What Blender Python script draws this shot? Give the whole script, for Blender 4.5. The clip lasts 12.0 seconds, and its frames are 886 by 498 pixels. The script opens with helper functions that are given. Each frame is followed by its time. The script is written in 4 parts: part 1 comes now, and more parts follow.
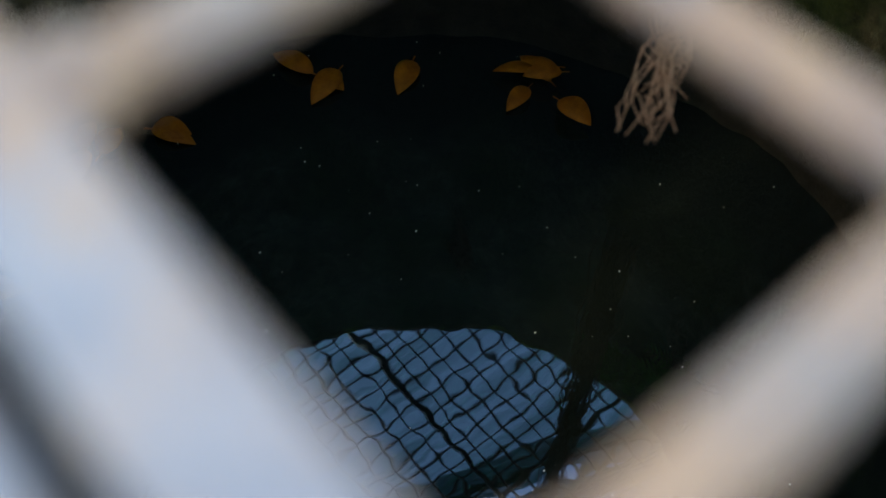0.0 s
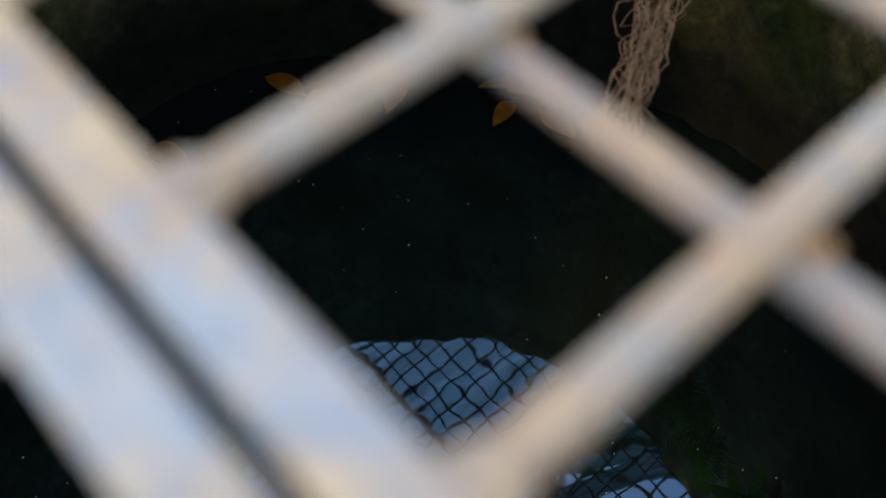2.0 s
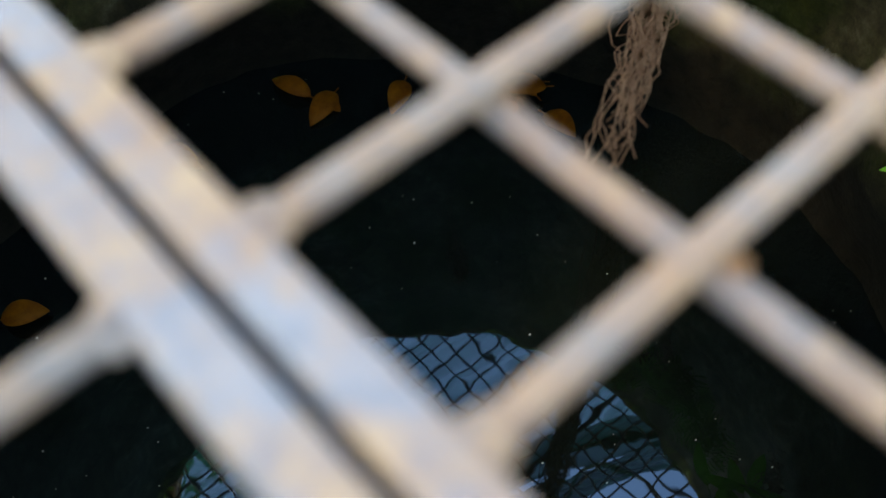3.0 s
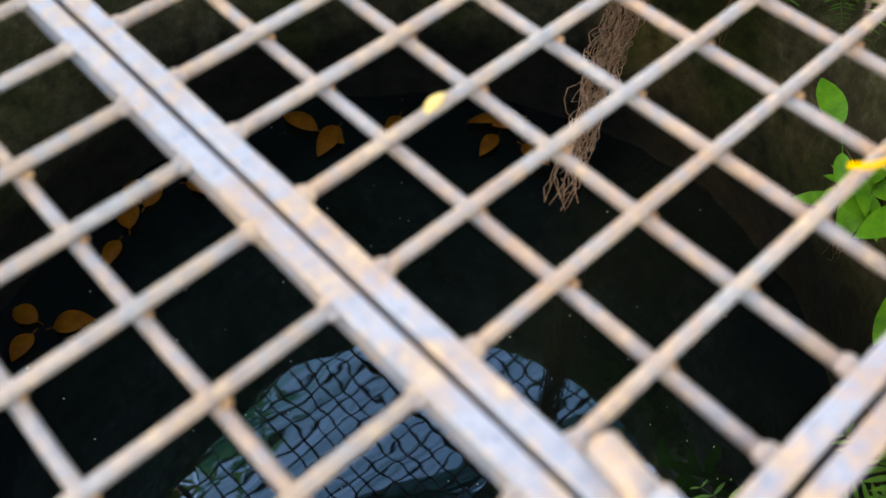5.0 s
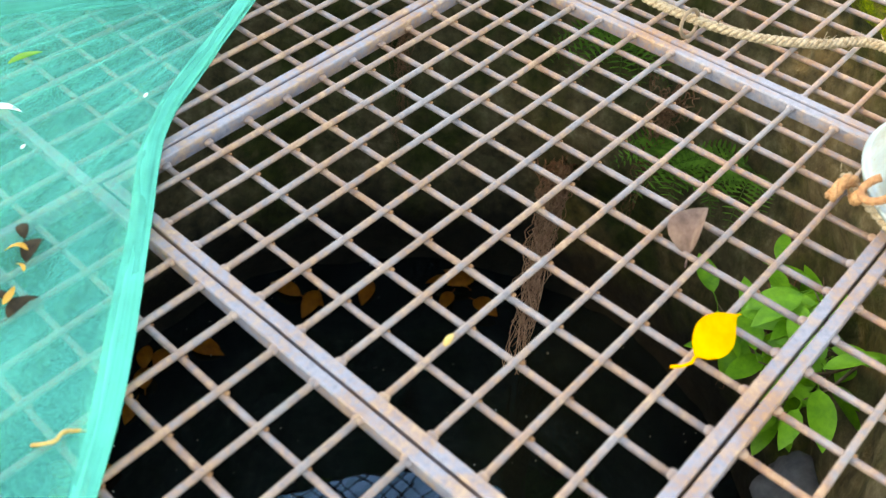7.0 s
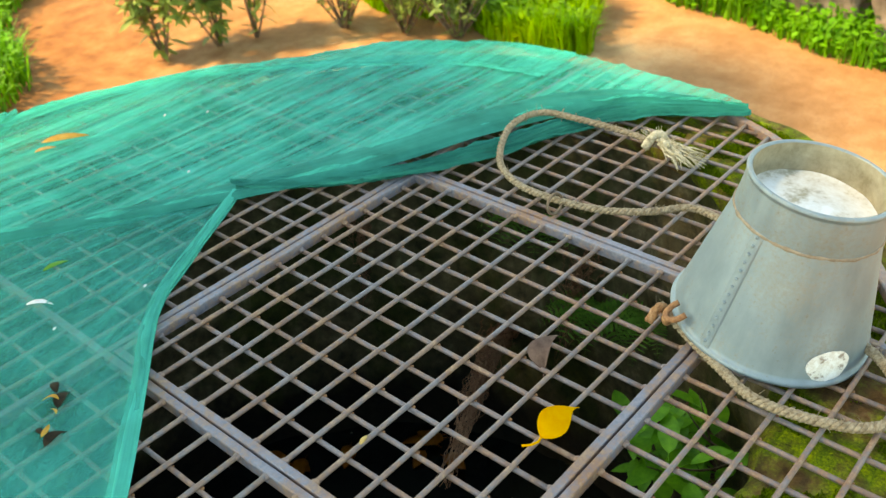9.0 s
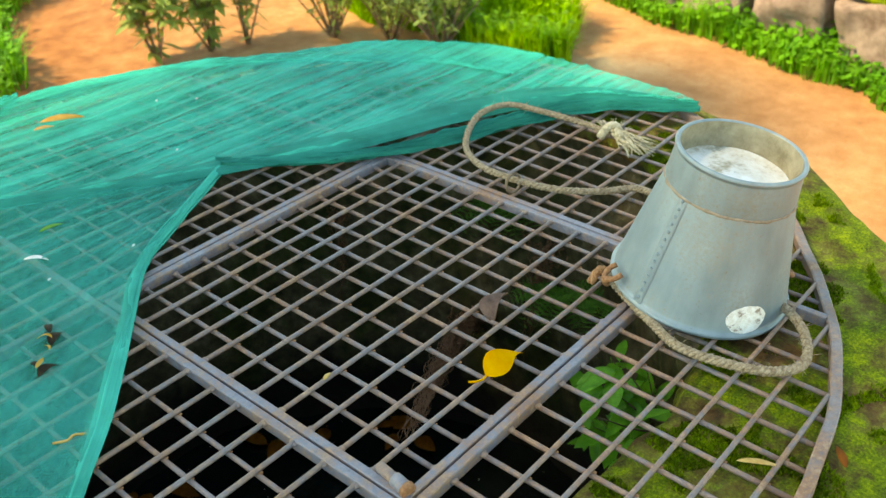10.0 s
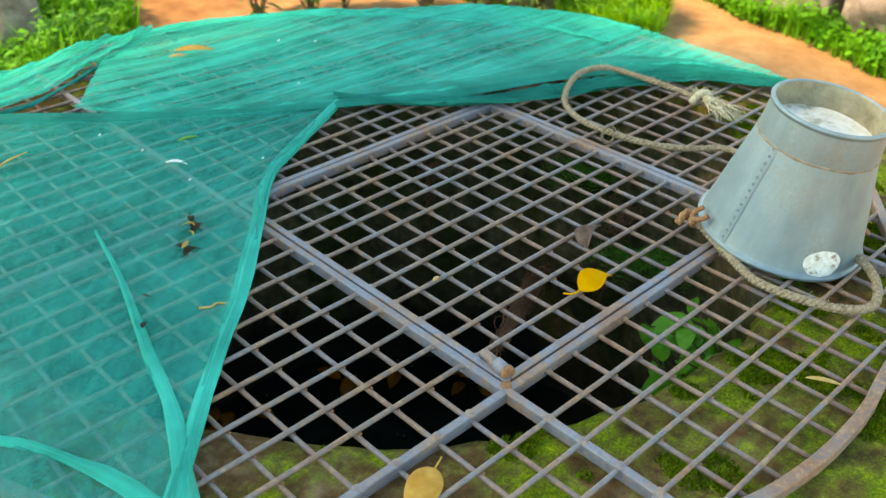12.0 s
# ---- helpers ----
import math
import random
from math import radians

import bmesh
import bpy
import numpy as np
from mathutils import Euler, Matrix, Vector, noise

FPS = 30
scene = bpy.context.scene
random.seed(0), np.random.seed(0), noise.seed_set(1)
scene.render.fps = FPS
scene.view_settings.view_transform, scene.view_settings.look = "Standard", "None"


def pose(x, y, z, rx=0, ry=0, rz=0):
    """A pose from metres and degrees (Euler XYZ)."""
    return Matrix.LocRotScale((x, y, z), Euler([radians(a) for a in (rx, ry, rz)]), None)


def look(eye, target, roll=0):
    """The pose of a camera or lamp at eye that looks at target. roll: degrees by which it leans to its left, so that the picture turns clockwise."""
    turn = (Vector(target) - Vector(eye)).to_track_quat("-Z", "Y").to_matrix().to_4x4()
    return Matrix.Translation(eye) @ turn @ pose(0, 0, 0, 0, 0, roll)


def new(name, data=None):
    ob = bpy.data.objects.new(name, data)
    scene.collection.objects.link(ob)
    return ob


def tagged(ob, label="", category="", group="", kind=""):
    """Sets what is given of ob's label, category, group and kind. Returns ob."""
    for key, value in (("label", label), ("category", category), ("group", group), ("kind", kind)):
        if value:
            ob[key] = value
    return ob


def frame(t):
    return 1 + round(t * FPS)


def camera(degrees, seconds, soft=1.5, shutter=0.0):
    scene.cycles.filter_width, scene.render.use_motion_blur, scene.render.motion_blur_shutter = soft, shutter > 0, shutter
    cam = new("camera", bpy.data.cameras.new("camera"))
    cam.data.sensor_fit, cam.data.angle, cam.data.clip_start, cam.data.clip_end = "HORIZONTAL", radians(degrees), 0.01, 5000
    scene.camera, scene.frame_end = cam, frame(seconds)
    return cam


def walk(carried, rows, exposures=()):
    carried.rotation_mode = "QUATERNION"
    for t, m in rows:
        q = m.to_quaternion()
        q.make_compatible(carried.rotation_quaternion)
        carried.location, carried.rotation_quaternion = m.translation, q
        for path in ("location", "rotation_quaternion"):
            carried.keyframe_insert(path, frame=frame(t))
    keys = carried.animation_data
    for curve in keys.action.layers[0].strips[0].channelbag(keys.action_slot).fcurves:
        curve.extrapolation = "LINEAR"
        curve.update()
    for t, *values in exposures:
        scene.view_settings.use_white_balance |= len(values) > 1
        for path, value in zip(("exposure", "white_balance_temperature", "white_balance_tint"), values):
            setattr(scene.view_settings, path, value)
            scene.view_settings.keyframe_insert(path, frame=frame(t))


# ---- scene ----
import itertools

cam = camera(51.83, 12.0, soft=1.4)
cam.data.dof.use_dof = True
cam.data.dof.focus_distance = 1.35
cam.data.dof.aperture_fstop = 6.0
walk(cam, [
    (0, pose(-0.0089, 0.1135, 0.0610, 35.25, -0.2, -40.06)),
    (1, pose(-0.0149, 0.1056, 0.0785, 35.40, -0.6, -40.87)),
    (1.5, pose(-0.0213, 0.1006, 0.0902, 35.75, -0.4, -41.6)),
    (2, pose(-0.0244, 0.0932, 0.1030, 35.90, 0.5, -41.8)),
    (2.5, pose(-0.0318, 0.0876, 0.1185, 36.00, 0.8, -42.3)),
    (3, pose(-0.0392, 0.0782, 0.1395, 35.60, 0.90, -41.95)),
    (4.8, pose(-0.1200, -0.0060, 0.3159, 35.96, 0.8, -42.1)),
    (5, pose(-0.1400, -0.0200, 0.3502, 36.28, 0.35, -42.72)),
    (5.5, pose(-0.1913, -0.0589, 0.4381, 37.38, 0.38, -43.66)),
    (6, pose(-0.2391, -0.0924, 0.5285, 39.27, 0.40, -44.43)),
    (6.5, pose(-0.2779, -0.1127, 0.6118, 41.17, -0.10, -45.45)),
    (7, pose(-0.3177, -0.1198, 0.6943, 44.04, -0.72, -47.22)),
    (7.5, pose(-0.3652, -0.1310, 0.7719, 47.23, -0.91, -49.07)),
    (9.5, pose(-0.5029, -0.5213, 0.8839, 57.05, 3.11, -49.57)),
    (10, pose(-0.5592, -0.5717, 0.8752, 57.45, 1.54, -49.39)),
    (10.5, pose(-0.6123, -0.6083, 0.8667, 57.74, 0.27, -48.46)),
    (11, pose(-0.6614, -0.6287, 0.8616, 57.52, -0.20, -47.28)),
    (11.5, pose(-0.7094, -0.6364, 0.8582, 57.26, -0.59, -45.75)),
    (12, pose(-0.7565, -0.6405, 0.8550, 57.13, -0.92, -43.83)),
], exposures=[(0, 2.80, 11300, 3), (3, 3.00, 12100, 4), (5, 3.36, 13200, 11), (6.5, 3.26, 13400, 11), (7.5, 3.02, 13400, 10), (9.3, 2.02, 12200, -2), (12, 2.00, 10100, -5)])

# ---- light: a bright, hazy sky with a soft sun ----
SUN_AZ, SUN_EL = radians(-42), radians(50)
world = bpy.data.worlds.new("sky")
scene.world = world
world.use_nodes = True
wn = world.node_tree.nodes
sky = wn.new("ShaderNodeTexSky")
sky.sky_type = "NISHITA"
sky.sun_disc = False
sky.sun_elevation = SUN_EL
sky.sun_rotation = SUN_AZ
sky.air_density, sky.dust_density, sky.ozone_density = 1.1, 0.35, 4.5
world.node_tree.links.new(sky.outputs[0], wn["Background"].inputs[0])
wn["Background"].inputs[1].default_value = 0.15
sun_data = bpy.data.lights.new("sun", "SUN")
sun_data.energy = 2.2
sun_data.angle = radians(6)
sun_data.color = (1.0, 0.91, 0.76)
sun = new("sun", sun_data)
sun.matrix_world = look((math.sin(SUN_AZ) * 9, math.cos(SUN_AZ) * 9, 9 * math.tan(SUN_EL)), (0, 0, 0))

CELL = 0.06                     # spacing of the grille's bars
CX, CY = 5.5 * CELL, 10.3 * CELL  # axis of the well
R_IN, R_RING, R_OUT = 0.79, 0.985, 1.13
GROUND = -0.62
WATER = -1.17


# ---- small tools ----
def link_mesh(name, bm, material, smooth=True):
    me = bpy.data.meshes.new(name)
    bm.normal_update()
    bm.to_mesh(me)
    bm.free()
    for m in (material if isinstance(material, (list, tuple)) else [material]):
        me.materials.append(m)
    if smooth:
        me.polygons.foreach_set("use_smooth", [True] * len(me.polygons))
    return new(name, me)


def part(name, bm, material, parent, label="", smooth=True):
    ob = link_mesh(name, bm, material, smooth)
    ob.parent = parent
    return tagged(ob, label)


def share(name, mesh, parent, m):
    ob = new(name, mesh)
    ob.parent = parent
    ob.matrix_basis = m
    return ob


def empty(name, place=(0, 0, 0)):
    ob = new(name)
    ob.empty_display_size = 0.05
    ob.location = place
    return ob


def tube(bm, pts, radii, sides=8, mat=0, cap=True):
    """A tube along points; radii: one number or one for each point."""
    pts = [Vector(p) for p in pts]
    if not isinstance(radii, (list, tuple)):
        radii = [radii] * len(pts)
    up = Vector((0, 0, 1))
    rings, side = [], None
    for k, p in enumerate(pts):
        d = (pts[min(k + 1, len(pts) - 1)] - pts[max(k - 1, 0)]).normalized()
        if side is None:
            side = d.cross(up if abs(d.z) < 0.9 else Vector((1, 0, 0))).normalized()
        side = (side - d * side.dot(d)).normalized()
        other = d.cross(side)
        rings.append([bm.verts.new(p + (side * math.cos(a) + other * math.sin(a)) * radii[k])
                      for a in (2 * math.pi * i / sides for i in range(sides))])
    for a, b in zip(rings, rings[1:]):
        for i in range(sides):
            f = bm.faces.new((a[i], a[(i + 1) % sides], b[(i + 1) % sides], b[i]))
            f.material_index = mat
    if cap:
        bm.faces.new(rings[0][::-1]).material_index = mat
        bm.faces.new(rings[-1]).material_index = mat
    return bm


def spline(pts, n):
    """n points on a smooth curve through pts."""
    P = [Vector(p) for p in pts]
    P = [P[0] * 2 - P[1]] + P + [P[-1] * 2 - P[-2]]
    out = []
    for k in range(n):
        u = k / (n - 1) * (len(P) - 3)
        i = min(int(u), len(P) - 4)
        t = u - i
        a, b, c, d = P[i:i + 4]
        out.append(0.5 * (2 * b + (c - a) * t + (2 * a - 5 * b + 4 * c - d) * t * t + (3 * b - a - 3 * c + d) * t ** 3))
    return out


# ---- materials ----
def material(name, base, rough=0.7, metal=0.0, spec=0.5):
    m = bpy.data.materials.new(name)
    m.use_nodes = True
    b = m.node_tree.nodes["Principled BSDF"]
    b.inputs["Base Color"].default_value = (*base, 1)
    b.inputs["Roughness"].default_value = rough
    b.inputs["Metallic"].default_value = metal
    b.inputs["Specular IOR Level"].default_value = spec
    return m, m.node_tree.nodes, m.node_tree.links, b


def noise_at(n, l, scale, detail=4.0, rough=0.6, stretch=None, world_space=False):
    tc = n.new("ShaderNodeTexCoord")
    tex = n.new("ShaderNodeTexNoise")
    tex.inputs["Scale"].default_value = scale
    tex.inputs["Detail"].default_value = detail
    tex.inputs["Roughness"].default_value = rough
    if world_space:
        geo = n.new("ShaderNodeNewGeometry")
        source = geo.outputs["Position"]
    else:
        source = tc.outputs["Object"]
    if stretch:
        mp = n.new("ShaderNodeMapping")
        mp.inputs["Scale"].default_value = stretch
        l.new(source, mp.inputs[0])
        source = mp.outputs[0]
    l.new(source, tex.inputs[0])
    return tex.outputs["Fac"]


def ramp(n, l, fac, stops):
    r = n.new("ShaderNodeValToRGB")
    while len(r.color_ramp.elements) < len(stops):
        r.color_ramp.elements.new(0.5)
    for e, (p, c) in zip(r.color_ramp.elements, stops):
        e.position, e.color = p, (*c, 1) if len(c) == 3 else c
    l.new(fac, r.inputs[0])
    return r.outputs[0]


def mix(n, l, fac, a, b, kind="MIX"):
    m = n.new("ShaderNodeMix")
    m.data_type, m.blend_type = "RGBA", kind
    if isinstance(fac, (int, float)):
        m.inputs[0].default_value = fac
    else:
        l.new(fac, m.inputs[0])
    for socket, v in ((m.inputs[6], a), (m.inputs[7], b)):
        if isinstance(v, tuple):
            socket.default_value = (*v, 1)
        else:
            l.new(v, socket)
    return m.outputs[2]


def bump(n, l, b, height, strength=0.4, distance=0.002):
    bp = n.new("ShaderNodeBump")
    bp.inputs["Strength"].default_value = strength
    bp.inputs["Distance"].default_value = distance
    l.new(height, bp.inputs["Height"])
    l.new(bp.outputs[0], b.inputs["Normal"])


def mat_bar(name, dark, light, lo, hi):
    m, n, l, b = material(name, (0.4, 0.4, 0.4), 0.45, 0.0, 0.5)
    big = noise_at(n, l, 7, 5, 0.65, world_space=True)
    fine = noise_at(n, l, 120, 5, 0.7, world_space=True)
    paint = ramp(n, l, fine, [(0.3, dark), (0.7, light)])
    spots = noise_at(n, l, 52, 4, 0.6, world_space=True)
    rust = ramp(n, l, mix(n, l, 0.5, spots, fine), [(0.36, (0.17, 0.058, 0.026)), (0.5, (0.31, 0.150, 0.080)), (0.64, (0.42, 0.275, 0.185))])
    mask = ramp(n, l, mix(n, l, 0.3, mix(n, l, 0.42, big, spots), fine), [(lo, (0, 0, 0)), (hi, (1, 1, 1))])
    c = mix(n, l, mask, paint, rust)
    l.new(c, b.inputs["Base Color"])
    l.new(ramp(n, l, mask, [(0.0, (0.42,) * 3), (1.0, (0.85,) * 3)]), b.inputs["Roughness"])
    bump(n, l, b, fine, 0.35, 0.0008)
    return m


def mat_rust():
    m, n, l, b = material("rusty_weld", (0.35, 0.17, 0.08), 0.85)
    f = noise_at(n, l, 200, 4, 0.6, world_space=True)
    l.new(ramp(n, l, f, [(0.3, (0.20, 0.072, 0.028)), (0.7, (0.42, 0.20, 0.09))]), b.inputs["Base Color"])
    bump(n, l, b, f, 0.5, 0.001)
    return m


def mat_moss_rim():
    m, n, l, b = material("mossy_cement", (0.3, 0.3, 0.25), 0.95, 0, 0.2)
    big = noise_at(n, l, 5.5, 5, 0.6, world_space=True)
    mid = noise_at(n, l, 28, 5, 0.65, world_space=True)
    fine = noise_at(n, l, 240, 3, 0.7, world_space=True)
    stone = ramp(n, l, mid, [(0.3, (0.055, 0.029, 0.010)), (0.5, (0.165, 0.086, 0.032)), (0.72, (0.30, 0.195, 0.11))])
    moss = ramp(n, l, mix(n, l, 0.5, mid, fine), [(0.36, (0.018, 0.03, 0.003)), (0.52, (0.13, 0.175, 0.006)), (0.68, (0.36, 0.41, 0.013))])
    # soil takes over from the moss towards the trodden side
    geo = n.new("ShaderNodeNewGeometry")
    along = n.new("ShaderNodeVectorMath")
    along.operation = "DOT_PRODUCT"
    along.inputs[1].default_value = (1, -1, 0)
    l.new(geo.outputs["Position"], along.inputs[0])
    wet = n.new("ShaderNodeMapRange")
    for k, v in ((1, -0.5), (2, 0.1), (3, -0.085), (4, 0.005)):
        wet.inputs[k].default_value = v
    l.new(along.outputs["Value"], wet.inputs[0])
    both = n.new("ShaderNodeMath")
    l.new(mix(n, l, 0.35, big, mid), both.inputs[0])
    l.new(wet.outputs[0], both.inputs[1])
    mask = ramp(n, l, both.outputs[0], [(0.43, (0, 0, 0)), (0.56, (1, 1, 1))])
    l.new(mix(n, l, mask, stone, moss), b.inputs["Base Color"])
    bump(n, l, b, mix(n, l, 0.5, mid, fine), 0.8, 0.006)
    return m


def mat_well_wall():
    m, n, l, b = material("stained_shaded_wall", (0.15, 0.13, 0.1), 0.85, 0, 0.3)
    big = noise_at(n, l, 4, 6, 0.65, (1, 1, 0.6), world_space=True)
    mid = noise_at(n, l, 22, 6, 0.7, world_space=True)
    stone = ramp(n, l, mid, [(0.3, (0.055, 0.041, 0.020)), (0.55, (0.185, 0.138, 0.070)), (0.78, (0.38, 0.31, 0.19))])
    moss = ramp(n, l, mid, [(0.3, (0.022, 0.026, 0.007)), (0.7, (0.095, 0.105, 0.022))])
    dry = mix(n, l, ramp(n, l, big, [(0.45, (0, 0, 0)), (0.6, (1, 1, 1))]), stone, moss)
    # darker low down: the shaft's deep shade painted in, with an uneven edge
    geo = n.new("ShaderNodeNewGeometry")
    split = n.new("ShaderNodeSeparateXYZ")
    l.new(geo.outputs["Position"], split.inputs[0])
    shade_line = n.new("ShaderNodeMath")
    shade_line.operation = "MULTIPLY_ADD"
    shade_line.inputs[1].default_value = 0.45
    l.new(big, shade_line.inputs[0])
    l.new(split.outputs[2], shade_line.inputs[2])
    deep_shade = n.new("ShaderNodeMapRange")
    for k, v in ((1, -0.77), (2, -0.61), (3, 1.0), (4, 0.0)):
        deep_shade.inputs[k].default_value = v
    l.new(shade_line.outputs[0], deep_shade.inputs[0])
    l.new(mix(n, l, deep_shade.outputs[0], dry, ramp(n, l, mid, [(0.3, (0.008, 0.007, 0.005)), (0.7, (0.030, 0.025, 0.016))])), b.inputs["Base Color"])
    bump(n, l, b, mid, 0.9, 0.012)
    return m


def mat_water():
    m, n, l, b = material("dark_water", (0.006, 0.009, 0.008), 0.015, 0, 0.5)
    # raised IOR and blue tint put the sky's blue into the reflection
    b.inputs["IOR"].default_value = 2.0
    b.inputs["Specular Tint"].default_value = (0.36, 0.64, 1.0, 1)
    f = noise_at(n, l, 9, 2, 0.4, world_space=True)
    bump(n, l, b, f, 0.09, 0.01)
    return m


def mat_soil():
    m, n, l, b = material("red_soil", (0.45, 0.25, 0.13), 0.95, 0, 0.15)
    big = noise_at(n, l, 1.3, 5, 0.6, world_space=True)
    mid = noise_at(n, l, 9, 6, 0.65, world_space=True)
    fine = noise_at(n, l, 90, 4, 0.7, world_space=True)
    c = ramp(n, l, mix(n, l, 0.5, big, mid), [(0.3, (0.32, 0.130, 0.052)), (0.5, (0.49, 0.240, 0.105)), (0.68, (0.66, 0.42, 0.22))])
    # one path branch pale; the other redder, with tree shade in its colour
    geo = n.new("ShaderNodeNewGeometry")
    along = n.new("ShaderNodeVectorMath")
    along.operation = "DOT_PRODUCT"
    along.inputs[1].default_value = (1, -1, 0)
    l.new(geo.outputs["Position"], along.inputs[0])
    side = n.new("ShaderNodeMath")
    l.new(along.outputs["Value"], side.inputs[0])
    l.new(mid, side.inputs[1])
    red = n.new("ShaderNodeMapRange")
    for k, v in ((1, -1.6), (2, 0.6), (3, 0.85), (4, 0.0)):
        red.inputs[k].default_value = v
    l.new(side.outputs[0], red.inputs[0])
    c = mix(n, l, red.outputs[0], c, ramp(n, l, mid, [(0.3, (0.20, 0.065, 0.022)), (0.7, (0.40, 0.155, 0.055))]))
    # redder trampled earth again on the far shoulder of the path
    shoulder = n.new("ShaderNodeMapRange")
    for k, v in ((1, 1.9), (2, 3.0), (3, 0.0), (4, 0.75)):
        shoulder.inputs[k].default_value = v
    l.new(side.outputs[0], shoulder.inputs[0])
    c = mix(n, l, shoulder.outputs[0], c, ramp(n, l, mid, [(0.3, (0.26, 0.105, 0.042)), (0.7, (0.46, 0.215, 0.095))]))
    l.new(mix(n, l, ramp(n, l, fine, [(0.35, (0.30,) * 3), (0.5, (0, 0, 0))]), c, (0.2, 0.1, 0.05)), b.inputs["Base Color"])
    bump(n, l, b, mix(n, l, 0.4, mid, fine), 0.7, 0.012)
    return m


def mat_net(name, dark, light, thin, thick, streaks):
    m, n, l, b = material(name, (0.0, 0.36, 0.26), 0.8, 0, 0.08)
    out = n["Material Output"]
    big = noise_at(n, l, 7, 4, 0.6, world_space=True)
    fine = noise_at(n, l, 1300, 2, 0.5, world_space=True)
    c = ramp(n, l, big, [(0.3, dark), (0.7, light)])
    l.new(c, b.inputs["Base Color"])
    tl = n.new("ShaderNodeBsdfTranslucent")
    l.new(c, tl.inputs[0])
    body = n.new("ShaderNodeMixShader")
    body.inputs[0].default_value = 0.15
    l.new(b.outputs[0], body.inputs[1])
    l.new(tl.outputs[0], body.inputs[2])
    tc = n.new("ShaderNodeTexCoord")
    mp = n.new("ShaderNodeMapping")
    mp.inputs["Scale"].default_value = (1.8, 30, 1)
    l.new(tc.outputs["UV"], mp.inputs[0])
    thread = n.new("ShaderNodeTexNoise")
    thread.inputs["Scale"].default_value = 1.0
    thread.inputs["Detail"].default_value = 3.0
    l.new(mp.outputs[0], thread.inputs[0])
    clear = n.new("ShaderNodeBsdfTransparent")
    both = n.new("ShaderNodeMixShader")
    l.new(ramp(n, l, mix(n, l, streaks, fine, thread.outputs[0]), [(0.36, (thin,) * 3), (0.62, (thick,) * 3)]), both.inputs[0])
    l.new(clear.outputs[0], both.inputs[1])
    l.new(body.outputs[0], both.inputs[2])
    l.new(both.outputs[0], out.inputs[0])
    bump(n, l, b, fine, 0.3, 0.0006)
    return m


def mat_galvanised():
    m, n, l, b = material("galvanised_sheet", (0.45, 0.52, 0.52), 0.5, 0.35, 0.5)
    big = noise_at(n, l, 9, 5, 0.6)
    streak = noise_at(n, l, 30, 4, 0.6, (1, 1, 0.15))
    fine = noise_at(n, l, 160, 4, 0.7)
    c = ramp(n, l, mix(n, l, 0.5, big, streak), [(0.3, (0.155, 0.21, 0.235)), (0.55, (0.26, 0.33, 0.355)), (0.75, (0.385, 0.44, 0.455))])
    stain = ramp(n, l, mix(n, l, 0.45, big, fine), [(0.49, (0, 0, 0)), (0.64, (0.7,) * 3)])
    c = mix(n, l, stain, c, (0.27, 0.25, 0.20))
    l.new(mix(n, l, ramp(n, l, fine, [(0.64, (0, 0, 0)), (0.76, (0.7,) * 3)]), c, (0.16, 0.13, 0.10)), b.inputs["Base Color"])
    l.new(ramp(n, l, streak, [(0.3, (0.38,) * 3), (0.7, (0.62,) * 3)]), b.inputs["Roughness"])
    bump(n, l, b, big, 0.25, 0.004)
    return m


def mat_shiny_base():
    m, n, l, b = material("worn_shiny_tin", (0.62, 0.60, 0.55), 0.33, 0.35, 0.5)
    f = noise_at(n, l, 25, 5, 0.65)
    l.new(ramp(n, l, f, [(0.38, (0.46, 0.40, 0.29)), (0.48, (0.80, 0.76, 0.70)), (0.6, (0.92, 0.91, 0.89))]), b.inputs["Base Color"])
    l.new(ramp(n, l, f, [(0.3, (0.55,) * 3), (0.7, (0.35,) * 3)]), b.inputs["Roughness"])
    bump(n, l, b, f, 0.25, 0.003)
    return m


def mat_plain(name, a, b_, scale=60, rough=0.7, spec=0.4, translucent=0.0, bumpy=0.3, vary=0.0):
    """Two-tone noise; translucent: share of light let through, for leaves; vary: change from object to object or island to island."""
    m, n, l, b = material(name, a, rough, 0, spec)
    f = noise_at(n, l, scale, 5, 0.65, world_space=True)
    c = ramp(n, l, f, [(0.3, a), (0.7, b_)])
    if vary:
        geo = n.new("ShaderNodeNewGeometry")
        hsv = n.new("ShaderNodeHueSaturation")
        l.new(c, hsv.inputs["Color"])
        mr = n.new("ShaderNodeMapRange")
        mr.inputs["To Min"].default_value, mr.inputs["To Max"].default_value = 1 - vary, 1 + vary
        l.new(geo.outputs["Random Per Island"], mr.inputs[0])
        l.new(mr.outputs[0], hsv.inputs["Value"])
        c = hsv.outputs[0]
    l.new(c, b.inputs["Base Color"])
    bump(n, l, b, f, bumpy, 0.001)
    if translucent:
        tl = n.new("ShaderNodeBsdfTranslucent")
        l.new(c, tl.inputs[0])
        ms = n.new("ShaderNodeMixShader")
        ms.inputs[0].default_value = translucent
        l.new(b.outputs[0], ms.inputs[1])
        l.new(tl.outputs[0], ms.inputs[2])
        l.new(ms.outputs[0], n["Material Output"].inputs[0])
    return m


